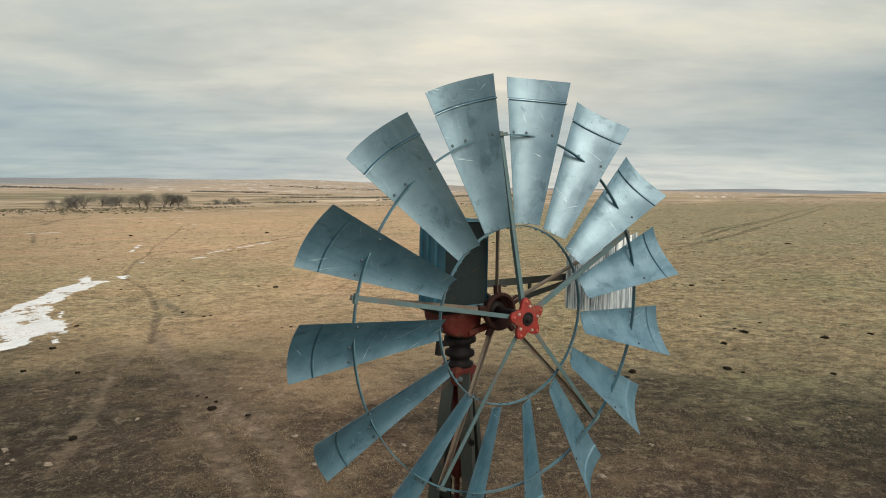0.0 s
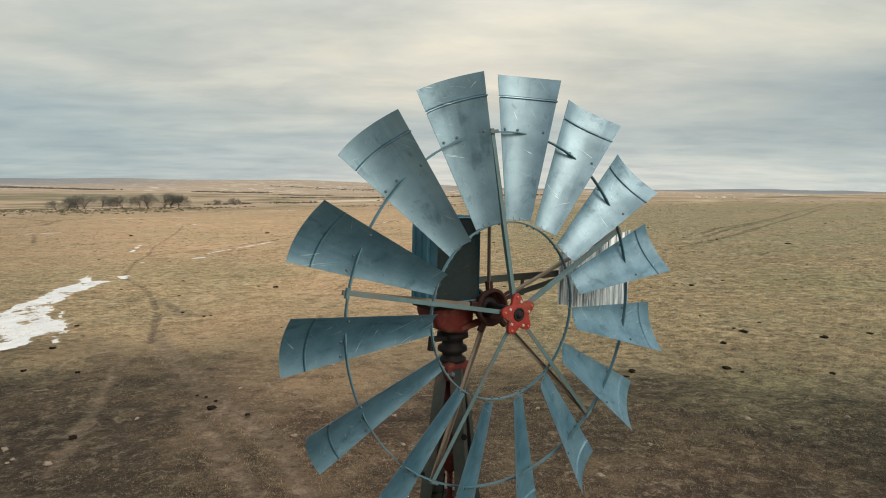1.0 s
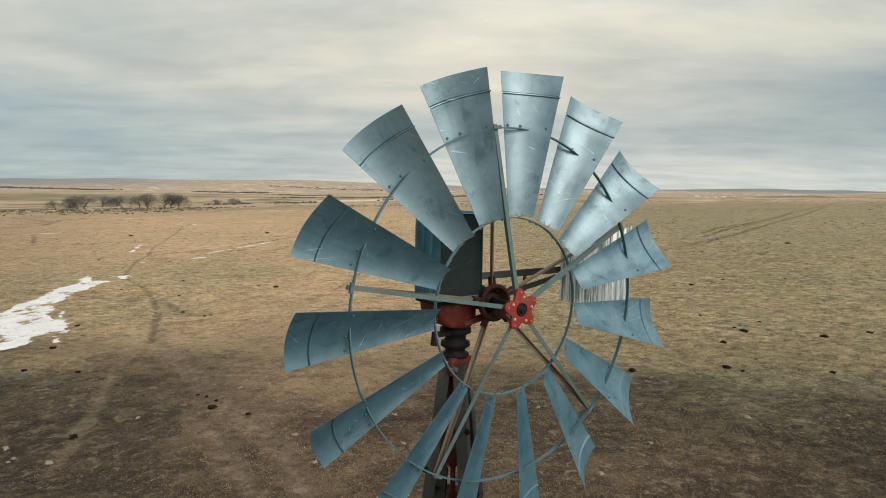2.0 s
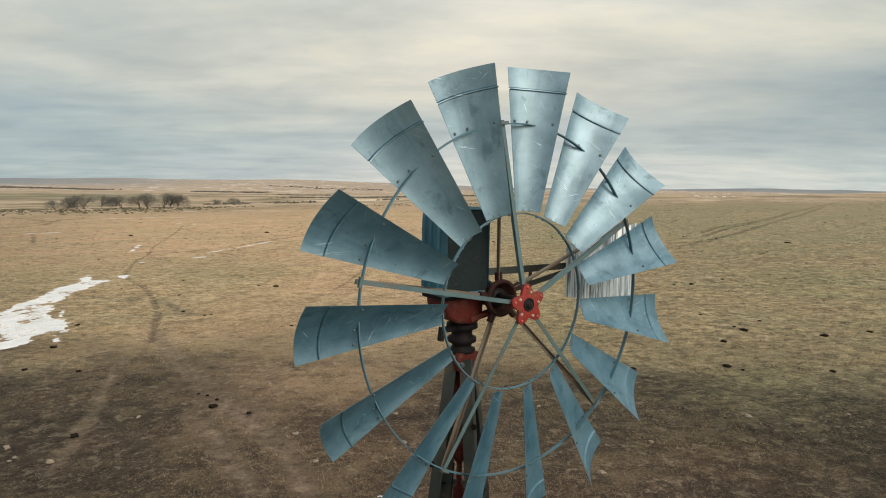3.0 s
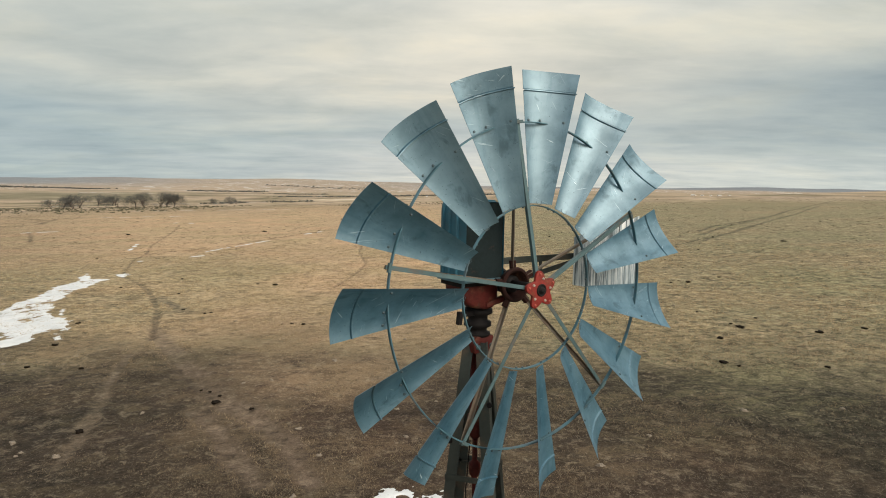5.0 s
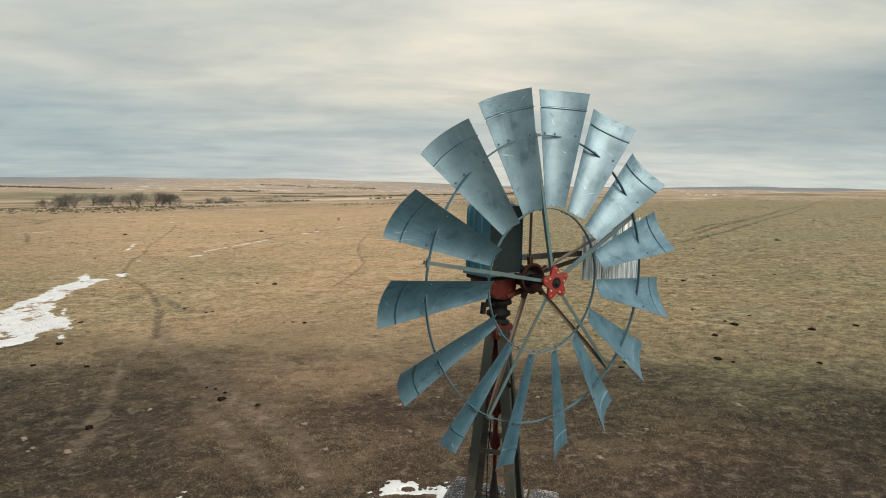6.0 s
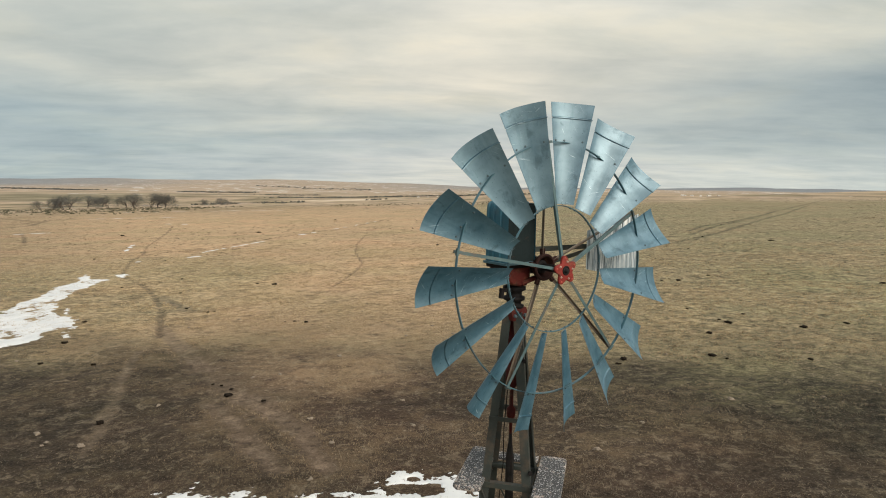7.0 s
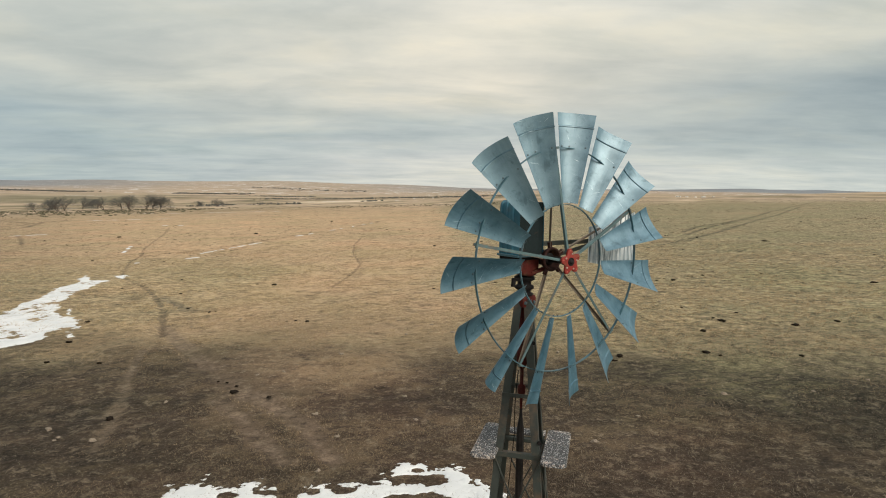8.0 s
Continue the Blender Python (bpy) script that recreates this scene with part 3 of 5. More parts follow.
def snow_patch(outline, step, grow, label, ragged, wave, holes=(), fine=0.55, core=0.13):
    """A thin drift: a sheet that dips under the soil along its ragged, melted edge."""
    xs, ys = [p[0] for p in outline], [p[1] for p in outline]
    gx, gy = np.meshgrid(np.arange(min(xs) - grow, max(xs) + grow, step), np.arange(min(ys) - grow, max(ys) + grow, step), indexing="ij")
    edge = distance_to(outline + outline[:1], gx, gy)
    inside = np.zeros(gx.shape, bool)
    for (x0, y0), (x1, y1) in zip(outline, outline[1:] + outline[:1]):
        cross = ((y0 > gy) != (y1 > gy)) & (gx < (x1 - x0) * (gy - y0) / (y1 - y0 + 1e-9) + x0)
        inside ^= cross
    f = np.minimum(np.where(inside, edge, -edge), ragged * core) + (fractal(gx, gy, wave, 5) - 0.50) * ragged + (fractal(gx + 40, gy, wave * 0.25, 4) - 0.5) * ragged * fine + (fractal(gx, gy + 30, wave * 0.09, 3) - 0.5) * ragged * fine * 0.5
    for hx, hy, ha, hb in holes:
        bend = 0.9 * (fractal(gx + 3 * hx, gy, 0.22, 4) - 0.5)
        f = f - 1.2 * np.exp(-(((gx - hx + bend * ha) / ha) ** 2 + ((gy - hy + bend * hb) / hb) ** 2) ** 2)
    z = ground_z(gx, gy) + np.where(f > 0, 0.028 * np.tanh(f * 5), f * 0.36) + 0.002
    n_x, n_y = gx.shape
    keep = (f[:-1, :-1] > -0.5) | (f[1:, 1:] > -0.5)
    i, j = np.nonzero(keep)
    faces = np.stack([i * n_y + j, (i + 1) * n_y + j, (i + 1) * n_y + j + 1, i * n_y + j + 1], -1)
    used, inverse = np.unique(faces, return_inverse=True)
    verts = np.stack([gx, gy, z], -1).reshape(-1, 3)[used]
    me = sheet("snow_patch", verts.tolist(), inverse.reshape(-1, 4).tolist(), SNOW)
    return tagged(new("snow_patch", me), label, "snow", "old snow drifts")


snow_patch([(-27.2, 33.9), (-28.6, 39.3), (-29.7, 44.3), (-31.3, 50.0), (-31.2, 52.2), (-33.5, 57.5), (-31.2, 53.9), (-29.3, 53.0), (-28.7, 48.9), (-28.0, 45.1), (-26.8, 41.8), (-25.0, 38.4), (-23.4, 36.6), (-24.6, 39.2), (-22.0, 35.5), (-20.6, 33.1), (-19.7, 30.7), (-20.8, 33.1), (-21.5, 32.9), (-21.6, 31.9), (-20.9, 30.1), (-21.4, 29.2), (-21.9, 27.1)],
           0.09, 1.5, "bright patch of old snow with a melted ragged edge", 1.0, 1.6, (), 0.7, 0.22)
HOLES = [(-2.7, 12.6, 0.20, 0.14), (-1.2, 13.1, 0.34, 0.17), (-0.5, 13.0, 0.24, 0.20), (-1.0, 12.15, 0.5, 0.16), (-5.5, 12.5, 0.2, 0.1), (-4.6, 12.6, 0.26, 0.09),
         (-3.5, 12.6, 0.14, 0.12), (-4.05, 12.3, 0.17, 0.3), (-0.4, 12.0, 0.2, 0.12), (-0.95, 13.62, 0.11, 0.09), (-2.05, 12.95, 0.12, 0.07), (-3.05, 12.85, 0.14, 0.09)]
snow_patch([(-8.4, 11.4), (-7.2, 12.5), (-6.7, 13.1), (-6.0, 12.9), (-5.6, 13.0), (-5.1, 13.1), (-4.9, 12.8), (-4.5, 12.8), (-4.2, 12.4), (-4.0, 12.3), (-3.8, 12.7), (-3.5, 13.1), (-3.0, 13.1), (-2.6, 13.0), (-2.1, 13.15), (-1.6, 13.3), (-1.5, 13.7), (-1.4, 14.05), (-0.9, 13.95), (-0.7, 13.7), (-0.4, 13.55), (0.1, 13.65), (0.4, 13.2), (0.8, 12.6), (1.1, 12.0), (1.0, 9.8), (-3.0, 9.4), (-7.5, 10.2)],
           0.03, 0.8, "melting snow patch with bare holes beside the windmill tower", 0.55, 0.6, [(x, y, 1.3 * a, 1.3 * b) for x, y, a, b in HOLES], 1.0, 0.40)
for x, y, r in ((-4.9, 13.35, 0.09), (-6.4, 13.7, 0.07), (-6.35, 13.42, 0.10), (-7.2, 13.2, 0.06), (0.0, 13.85, 0.09), (-1.9, 13.5, 0.06)):
    snow_patch([(x - r, y), (x, y + r * 0.4), (x + r, y + 0.02), (x, y - r * 0.3)], 0.02, 0.2, "small leftover of snow beside the melting patch", 0.16, 0.16, (), 1.2, 0.1)
snow_patch([(-29.6, 57.2), (-28.6, 56.0), (-29.2, 55.2), (-30.4, 56.6)], 0.10, 0.6, "small leftover of snow beside a cattle trail", 0.5, 0.8)

# unseen drift, supposed from the blades' reflections and added to brighten them
snow_patch([(-4, -5), (3, -4), (9, -3), (15, -6), (16, -13), (8, -17), (0, -16), (-5, -11)], 0.20, 1.5, "wide flat snow drift out of view, added to brighten the blades", 2.0, 2.0)


def thin_drifts():
    """Broken lines of snow left in ruts and hollows of the open pasture."""
    verts, faces = [], []
    rnd = random.Random(5)
    lines = [((-29.9, 78.2), (-26.9, 95.6), 8, 3.0, 0.36), ((-29.4, 72.5), (-28.8, 73.2), 2, 1.2, 0.4), ((-33.5, 67.6), (-32.9, 68.0), 1, 1.0, 0.3), ((-25, 106), (-14, 165), 7, 3.0, 0.5), ((-90, 130), (-84, 134), 2, 3.0, 0.8),
             ((-46, 93), (-41.5, 81), 4, 1.8, 0.4), ((-118, 216), (-92, 219), 4, 5.0, 0.7), ((-72, 166), (-64, 161), 2, 2.5, 0.6), ((-150, 300), (-60, 285), 7, 8.0, 0.7),
             ((-330, 520), (-150, 560), 14, 12.0, 1.6), ((-120, 700), (-30, 640), 5, 18.0, 5.0), ((-520, 800), (-380, 720), 6, 16.0, 2.0), ((-480, 420), (-330, 460), 9, 9.0, 1.2),
             ((-900, 1500), (-200, 1500), 12, 40.0, 8.0), ((-246, 418), (-184, 432), 12, 6.0, 1.0), ((-320, 330), (-250, 340), 6, 6.0, 0.8)]
    for (x0, y0), (x1, y1), n, length, width in lines:
        for k in range(n):
            s = (k + rnd.random() * 0.8) / n
            cx, cy = x0 + (x1 - x0) * s, y0 + (y1 - y0) * s
            ang = math.atan2(y1 - y0, x1 - x0) + rnd.uniform(-0.15, 0.15)
            half, wide = length * rnd.uniform(0.3, 0.8), width * rnd.uniform(0.4, 0.9)
            ring = []
            for q in range(14):
                t = 2 * math.pi * q / 14
                a, b = math.cos(t) * half * rnd.uniform(0.8, 1.1), math.sin(t) * wide * rnd.uniform(0.6, 1.2)
                ring.append((cx + a * math.cos(ang) - b * math.sin(ang), cy + a * math.sin(ang) + b * math.cos(ang)))
            base = len(verts)
            verts.append((cx, cy, float(ground_z(cx, cy)) + 0.06 + 0.02 * width))
            for px, py in ring:
                verts.append((px, py, float(ground_z(px, py)) + 0.012 * (1 + width)))
            for q in range(14):
                faces.append((base, base + 1 + q, base + 1 + (q + 1) % 14))
    return tagged(new("snow_remnants", sheet("snow_remnants", verts, faces, SNOW)), "thin broken strips of snow left in the ruts", "snow", kind="stuff")


thin_drifts()

# ---- building helpers ----


def part(name, bm, mat, parent, label=""):
    me = bpy.data.meshes.new(name)
    bm.normal_update()
    bm.to_mesh(me)
    bm.free()
    me.materials.append(mat)
    ob = new(name, me)
    ob.parent = parent
    return tagged(ob, label)


def again(ob, m):
    """The same mesh once more under the same parent, at the local pose m."""
    twin = new(ob.name.split(".")[0], ob.data)
    twin.parent = ob.parent
    twin.matrix_basis = m
    return twin


def smooth_faces(bm, limit=40):
    for f in bm.faces:
        f.smooth = True
    for e in bm.edges:
        if len(e.link_faces) == 2 and e.calc_face_angle(0) > radians(limit):
            e.smooth = False
    return bm


def bar(bm, a, b, w, h, up=(0, 0, 1), bevel=0.12):
    """A rectangular bar from a to b with chamfered long edges."""
    a, b = Vector(a), Vector(b)
    d = (b - a).normalized()
    side = d.cross(Vector(up))
    if side.length < 1e-4:
        side = d.cross(Vector((1, 0, 0)))
    side.normalize()
    top = side.cross(d)
    c = min(w, h) * bevel
    prof = [(-w / 2 + c, -h / 2), (w / 2 - c, -h / 2), (w / 2, -h / 2 + c), (w / 2, h / 2 - c), (w / 2 - c, h / 2), (-w / 2 + c, h / 2), (-w / 2, h / 2 - c), (-w / 2, -h / 2 + c)]
    rows = [[bm.verts.new(p + side * x + top * y) for x, y in prof] for p in (a, b)]
    n = len(prof)
    for k in range(n):
        bm.faces.new((rows[0][k], rows[0][(k + 1) % n], rows[1][(k + 1) % n], rows[1][k]))
    bm.faces.new(rows[0][::-1])
    bm.faces.new(rows[1])
    return bm


def angle_iron(bm, a, b, w, t, x_dir, y_dir):
    """An L section from a to b, flanges along x_dir and y_dir from the corner."""
    a, b, x_dir, y_dir = Vector(a), Vector(b), Vector(x_dir), Vector(y_dir)
    prof = [(0, 0), (w, 0), (w, t), (t, t), (t, w), (0, w)]
    rows = [[bm.verts.new(p + x_dir * x + y_dir * y) for x, y in prof] for p in (a, b)]
    for k in range(6):
        bm.faces.new((rows[0][k], rows[0][(k + 1) % 6], rows[1][(k + 1) % 6], rows[1][k]))
    bm.faces.new(rows[0][::-1])
    bm.faces.new(rows[1])
    bmesh.ops.recalc_face_normals(bm, faces=bm.faces)
    return bm


def lathe(bm, profile, segs=24, axis="Z", m=Matrix()):
    """A body of revolution from (radius, height) pairs."""
    rows = []
    for r, h in profile:
        row = []
        for k in range(segs):
            t = 2 * math.pi * k / segs
            p = Vector((r * math.cos(t), r * math.sin(t), h))
            if axis == "Y":
                p = Vector((p.x, p.z, -p.y))
            row.append(bm.verts.new(m @ p))
        rows.append(row)
    for p, q in zip(rows[:-1], rows[1:]):
        for k in range(segs):
            bm.faces.new((p[k], p[(k + 1) % segs], q[(k + 1) % segs], q[k]))
    bm.faces.new(rows[0][::-1])
    bm.faces.new(rows[-1])
    return bm


def tube(bm, points, r, segs=10):
    points = [Vector(p) for p in points]
    rows = []
    for k, p in enumerate(points):
        d = (points[min(k + 1, len(points) - 1)] - points[max(k - 1, 0)]).normalized()
        s = d.cross(Vector((0.13, 0.31, 0.94))).normalized()
        q = s.cross(d)
        rad = r[k] if isinstance(r, (list, tuple)) else r
        rows.append([bm.verts.new(p + (s * math.cos(2 * math.pi * j / segs) + q * math.sin(2 * math.pi * j / segs)) * rad) for j in range(segs)])
    for p, q in zip(rows[:-1], rows[1:]):
        for k in range(segs):
            bm.faces.new((p[k], p[(k + 1) % segs], q[(k + 1) % segs], q[k]))
    bm.faces.new(rows[0][::-1])
    bm.faces.new(rows[-1])
    return bm


def plate(bm, outline, thick, m=Matrix(), bevel=0.0):
    """A flat plate in the XZ plane, thick along Y."""
    fr = [bm.verts.new(m @ Vector((x, -thick / 2, z))) for x, z in outline]
    bk = [bm.verts.new(m @ Vector((x, thick / 2, z))) for x, z in outline]
    n = len(outline)
    bm.faces.new(fr)
    bm.faces.new(bk[::-1])
    for k in range(n):
        bm.faces.new((fr[(k + 1) % n], fr[k], bk[k], bk[(k + 1) % n]))
    bmesh.ops.recalc_face_normals(bm, faces=bm.faces)
    if bevel:
        bmesh.ops.bevel(bm, geom=[e for e in bm.edges], offset=bevel, segments=2, affect="EDGES", profile=0.5)
    return bm


# ---- windmill ----
BASE = Vector((0.110, 3.337, float(ground_z(0.110, 3.337))))
HUB = Vector((0.376, 3.143, 6.625)) - BASE
WHEEL_YAW = radians(34.0)
windmill = new("windmill")
windmill.location = BASE
tagged(windmill, "old galvanised farm windmill with red hub on steel lattice tower", "windmill")
WHEEL = Matrix.Translation(HUB) @ Matrix.Rotation(WHEEL_YAW, 4, "Z")
HEAD = Matrix.Translation(Vector((0, 0, HUB.z))) @ Matrix.Rotation(WHEEL_YAW, 4, "Z")
TURN = radians(8.0)
ARM_TURN = radians(-7.5)
R_IN, R_OUT, R_TIP = 0.470, 0.930, 1.22


def blade_point(s, r, back=0.0):
    """A place on the blade: s across the chord from -1 to 1, r out from the axle."""
    phi = radians(-3.98 + 6.82 * s)
    axial = 0.0586 + 0.0787 * s * r / R_TIP
    wide = 0.33 * r / R_TIP
    axial -= 0.13 * wide * (1 - s * s)
    return Vector((r * math.sin(phi), -axial + back, r * math.cos(phi)))


def build_blade_mesh():
    bm = bmesh.new()
    rows_r = [0.482, 0.50, 0.55, 0.62, 0.70, 0.78, 0.86, 0.93, 1.0, 1.06, 1.098, 1.1035, 1.106, 1.1085, 1.1125, 1.115, 1.118, 1.126, 1.16, 1.19, R_TIP]
    swell = {1.106: 0.005, 1.1085: 0.0095, 1.1125: 0.0085, 1.115: -0.003}
    chord = [-1 + 2 * k / 12 for k in range(13)]
    layers = []
    for back in (0.0, 0.0022):
        layers.append([[bm.verts.new(blade_point(s, r, back - swell.get(r, 0))) for s in chord] for r in rows_r])
    n_r, n_c = len(rows_r), len(chord)
    for i in range(n_r - 1):
        for j in range(n_c - 1):
            f, b = layers
            bm.faces.new((f[i][j], f[i][j + 1], f[i + 1][j + 1], f[i + 1][j]))
            bm.faces.new((b[i][j], b[i + 1][j], b[i + 1][j + 1], b[i][j + 1]))
    border = [(0, j) for j in range(n_c)] + [(i, n_c - 1) for i in range(1, n_r)] + [(n_r - 1, j) for j in range(n_c - 2, -1, -1)] + [(i, 0) for i in range(n_r - 2, 0, -1)]
    for (a, b), (c, d) in zip(border, border[1:] + border[:1]):
        bm.faces.new((layers[0][c][d], layers[0][a][b], layers[1][a][b], layers[1][c][d]))
    bmesh.ops.recalc_face_normals(bm, faces=bm.faces)
    return smooth_faces(bm, 24)


def bolt_bm(size):
    bm = bmesh.new()
    lathe(bm, [(size * 1.25, 0.0), (size * 1.25, -size * 0.25), (size, -size * 0.35), (size, -size * 0.95), (size * 0.7, -size * 1.15)], 8, "Y")
    return bm


def build_wheel():
    first = part("blade", build_blade_mesh(), ZINC, windmill)
    bolt = bolt_bm(0.0062)
    bolt_me = bpy.data.meshes.new("bolt")
    bolt.to_mesh(bolt_me)
    bolt.free()
    bolt_me.materials.append(BOLT_DARK)
    clip = bmesh.new()
    tube(clip, [blade_point(-0.30, 0.497, -0.005), blade_point(-0.33, 0.486, -0.010), blade_point(-0.22, 0.478, -0.012), blade_point(0.05, 0.477, -0.012), blade_point(0.20, 0.482, -0.009), blade_point(0.16, 0.496, -0.005)], 0.0014, 6)
    clip_me = bpy.data.meshes.new("clip")
    clip.to_mesh(clip_me)
    clip.free()
    clip_me.materials.append(BOLT_DARK)
    nut = bolt_bm(0.0068)
    nut_me = bpy.data.meshes.new("rim_bolt")
    nut.to_mesh(nut_me)
    nut.free()
    nut_me.materials.append(BOLT_DARK)
    rnd = random.Random(3)
    for k in range(15):
        m = WHEEL @ Matrix.Rotation(TURN + radians(24 * k + rnd.uniform(-0.35, 0.35)), 4, "Y") @ Matrix.Rotation(radians(rnd.uniform(-1.2, 1.2)), 4, "Z")
        blade = first if k == 0 else again(first, m)
        blade.matrix_basis = m
        for s in (-0.78, -0.16, 0.80):
            b = new("bolt", bolt_me)
            b.parent = blade
            p, q, w = blade_point(s, 0.945), blade_point(s + 0.05, 0.945), blade_point(s, 0.955)
            normal = (q - p).cross(w - p).normalized()
            b.matrix_basis = Matrix.Translation(p) @ Vector((0, -1, 0)).rotation_difference(normal).to_matrix().to_4x4()
        c = new("mounting_clip", clip_me)
        c.parent = blade

    # rims: flat straps bent to a circle
    for name, radius, axial, wide in (("outer_rim", R_OUT, 0.030, 0.020), ("inner_rim", R_IN, 0.020, 0.017)):
        bm = bmesh.new()
        prof = [(-wide / 2, -0.003), (wide / 2, -0.003), (wide / 2, 0.003), (-wide / 2, 0.003)]
        segs = 120
        rows = []
        for k in range(segs):
            t = 2 * math.pi * k / segs
            rows.append([bm.verts.new(Vector(((radius + dr) * math.sin(t), -axial + dy, (radius + dr) * math.cos(t)))) for dy, dr in prof])
        for k in range(segs):
            p, q = rows[k], rows[(k + 1) % segs]
            for j in range(4):
                bm.faces.new((p[j], p[(j + 1) % 4], q[(j + 1) % 4], q[j]))
        bmesh.ops.recalc_face_normals(bm, faces=bm.faces)
        ob = part(name, smooth_faces(bm), ZINC_DARK, windmill, "dull steel strap rim")
        ob.matrix_basis = WHEEL
        if name == "inner_rim":
            for k in range(30):
                a = TURN + radians(12 * k - 9 + (5 if k % 2 else -1))
                nub = new("rim_bolt", nut_me)
                nub.parent = ob
                nub.matrix_basis = Matrix.Rotation(a, 4, "Y") @ Matrix.Translation((0, -axial, radius - 0.003)) @ Matrix.Rotation(radians(90), 4, "X")

    # five pairs of arms
    for front in (True, False):
        bm = bmesh.new()
        r0, y0 = (0.075, -0.098) if front else (0.095, 0.120)
        angle_iron(bm, (0, y0, r0), (0, -0.022 if front else -0.006, R_OUT + 0.02), 0.022, 0.004, Vector((1, 0, 0)), Vector((0, 1 if front else -1, 0)))
        bmesh.ops.translate(bm, verts=bm.verts, vec=(-0.011, 0, 0))
        arm = part("arm", bm, ARM_STEEL if front else DARK_ARM, windmill, "steel angle arm" if front else "rust-stained rear arm")
        for k in range(5):
            m = WHEEL @ Matrix.Rotation(ARM_TURN + radians(72 * k), 4, "Y")
            ob = arm if k == 0 else again(arm, m)
            ob.matrix_basis = m
            if k and arm.get("label"):
                ob["label"] = arm["label"]
    # bolted corner pieces where the arm pairs meet the outer rim
    bm = bmesh.new()
    bar(bm, (-0.024, -0.030, R_OUT + 0.004), (0.024, -0.030, R_OUT + 0.004), 0.018, 0.022, (0, 1, 0))
    gusset = part("arm_bracket", bm, ARM_STEEL, windmill)
    for k in range(5):
        m = WHEEL @ Matrix.Rotation(ARM_TURN + radians(72 * k), 4, "Y")
        ob = gusset if k == 0 else again(gusset, m)
        ob.matrix_basis = m

    # hub: red five-lobed front flange, dark rear spider, barrel between them
    def star(points, r_out, r_in, steps):
        outline = []
        for k in range(points * steps):
            t = k / steps
            w = 0.5 + 0.5 * math.cos(2 * math.pi * t)
            rad = r_in + (r_out - r_in) * w ** 0.9
            a = ARM_TURN + 2 * math.pi * t / points
            outline.append((rad * math.sin(a), rad * math.cos(a)))
        return outline

    hub = part("hub", smooth_faces(plate(bmesh.new(), star(5, 0.112, 0.070, 10), 0.020, Matrix.Translation((0, -0.112, 0)), 0.004), 35), RED_PAINT, windmill, "red painted five-lobed wheel hub")
    hub.matrix_basis = WHEEL
    for k in range(5):
        a = ARM_TURN + radians(72 * k)
        b = part("bolt", bolt_bm(0.0060), BOLT_RED, hub)
        b.matrix_basis = Matrix.Translation((0.092 * math.sin(a), -0.122, 0.092 * math.cos(a)))
        bm = bolt_bm(0.0066)
        b = part("bolt", bm, BOLT, hub)
        b.matrix_basis = Matrix.Translation((0.066 * math.sin(a + 0.30), -0.122, 0.066 * math.cos(a + 0.30)))
    bm = bmesh.new()
    lathe(bm, [(0.026, 0.06), (0.036, -0.118), (0.036, -0.125), (0.031, -0.129), (0.027, -0.124), (0.018, -0.124), (0.016, -0.138), (0.010, -0.141)], 20, "Y")
    part("axle_end", smooth_faces(bm), DARK_IRON, hub, "dark axle end")
    bm = bmesh.new()
    lathe(bm, [(0.040, -0.10), (0.040, -0.06), (0.030, -0.02), (0.027, 0.05), (0.027, 0.15)], 24, "Y")
    barrel = part("hub_barrel", smooth_faces(bm), DARK_IRON, windmill, "dark cast-iron hub barrel")
    barrel.matrix_basis = WHEEL
    bm = bmesh.new()
    # an open cup with a thick rolled rim, and a lug for each rear arm
    cup = [(0.040, 0.172), (0.070, 0.165), (0.090, 0.140), (0.098, 0.118), (0.104, 0.108), (0.104, 0.094), (0.097, 0.086), (0.086, 0.086), (0.079, 0.094), (0.074, 0.115), (0.058, 0.145), (0.034, 0.158)]
    lathe(bm, cup, 36, "Y")
    for k in range(5):
        a = ARM_TURN + radians(72 * k)
        bar(bm, (0.088 * math.sin(a), 0.112, 0.088 * math.cos(a)), (0.146 * math.sin(a), 0.110, 0.146 * math.cos(a)), 0.040, 0.030, (0, 1, 0), 0.25)
    bmesh.ops.recalc_face_normals(bm, faces=bm.faces)
    spider = part("rear_spider", smooth_faces(bm), SPIDER_RUST, windmill, "rust-brown hollow cast rear hub with arm lugs")
    spider.matrix_basis = WHEEL


DARK_ARM = galvanised("rear_arm_steel", (0.115, 0.098, 0.075), 0.2, 0.6, 0.9)
build_wheel()


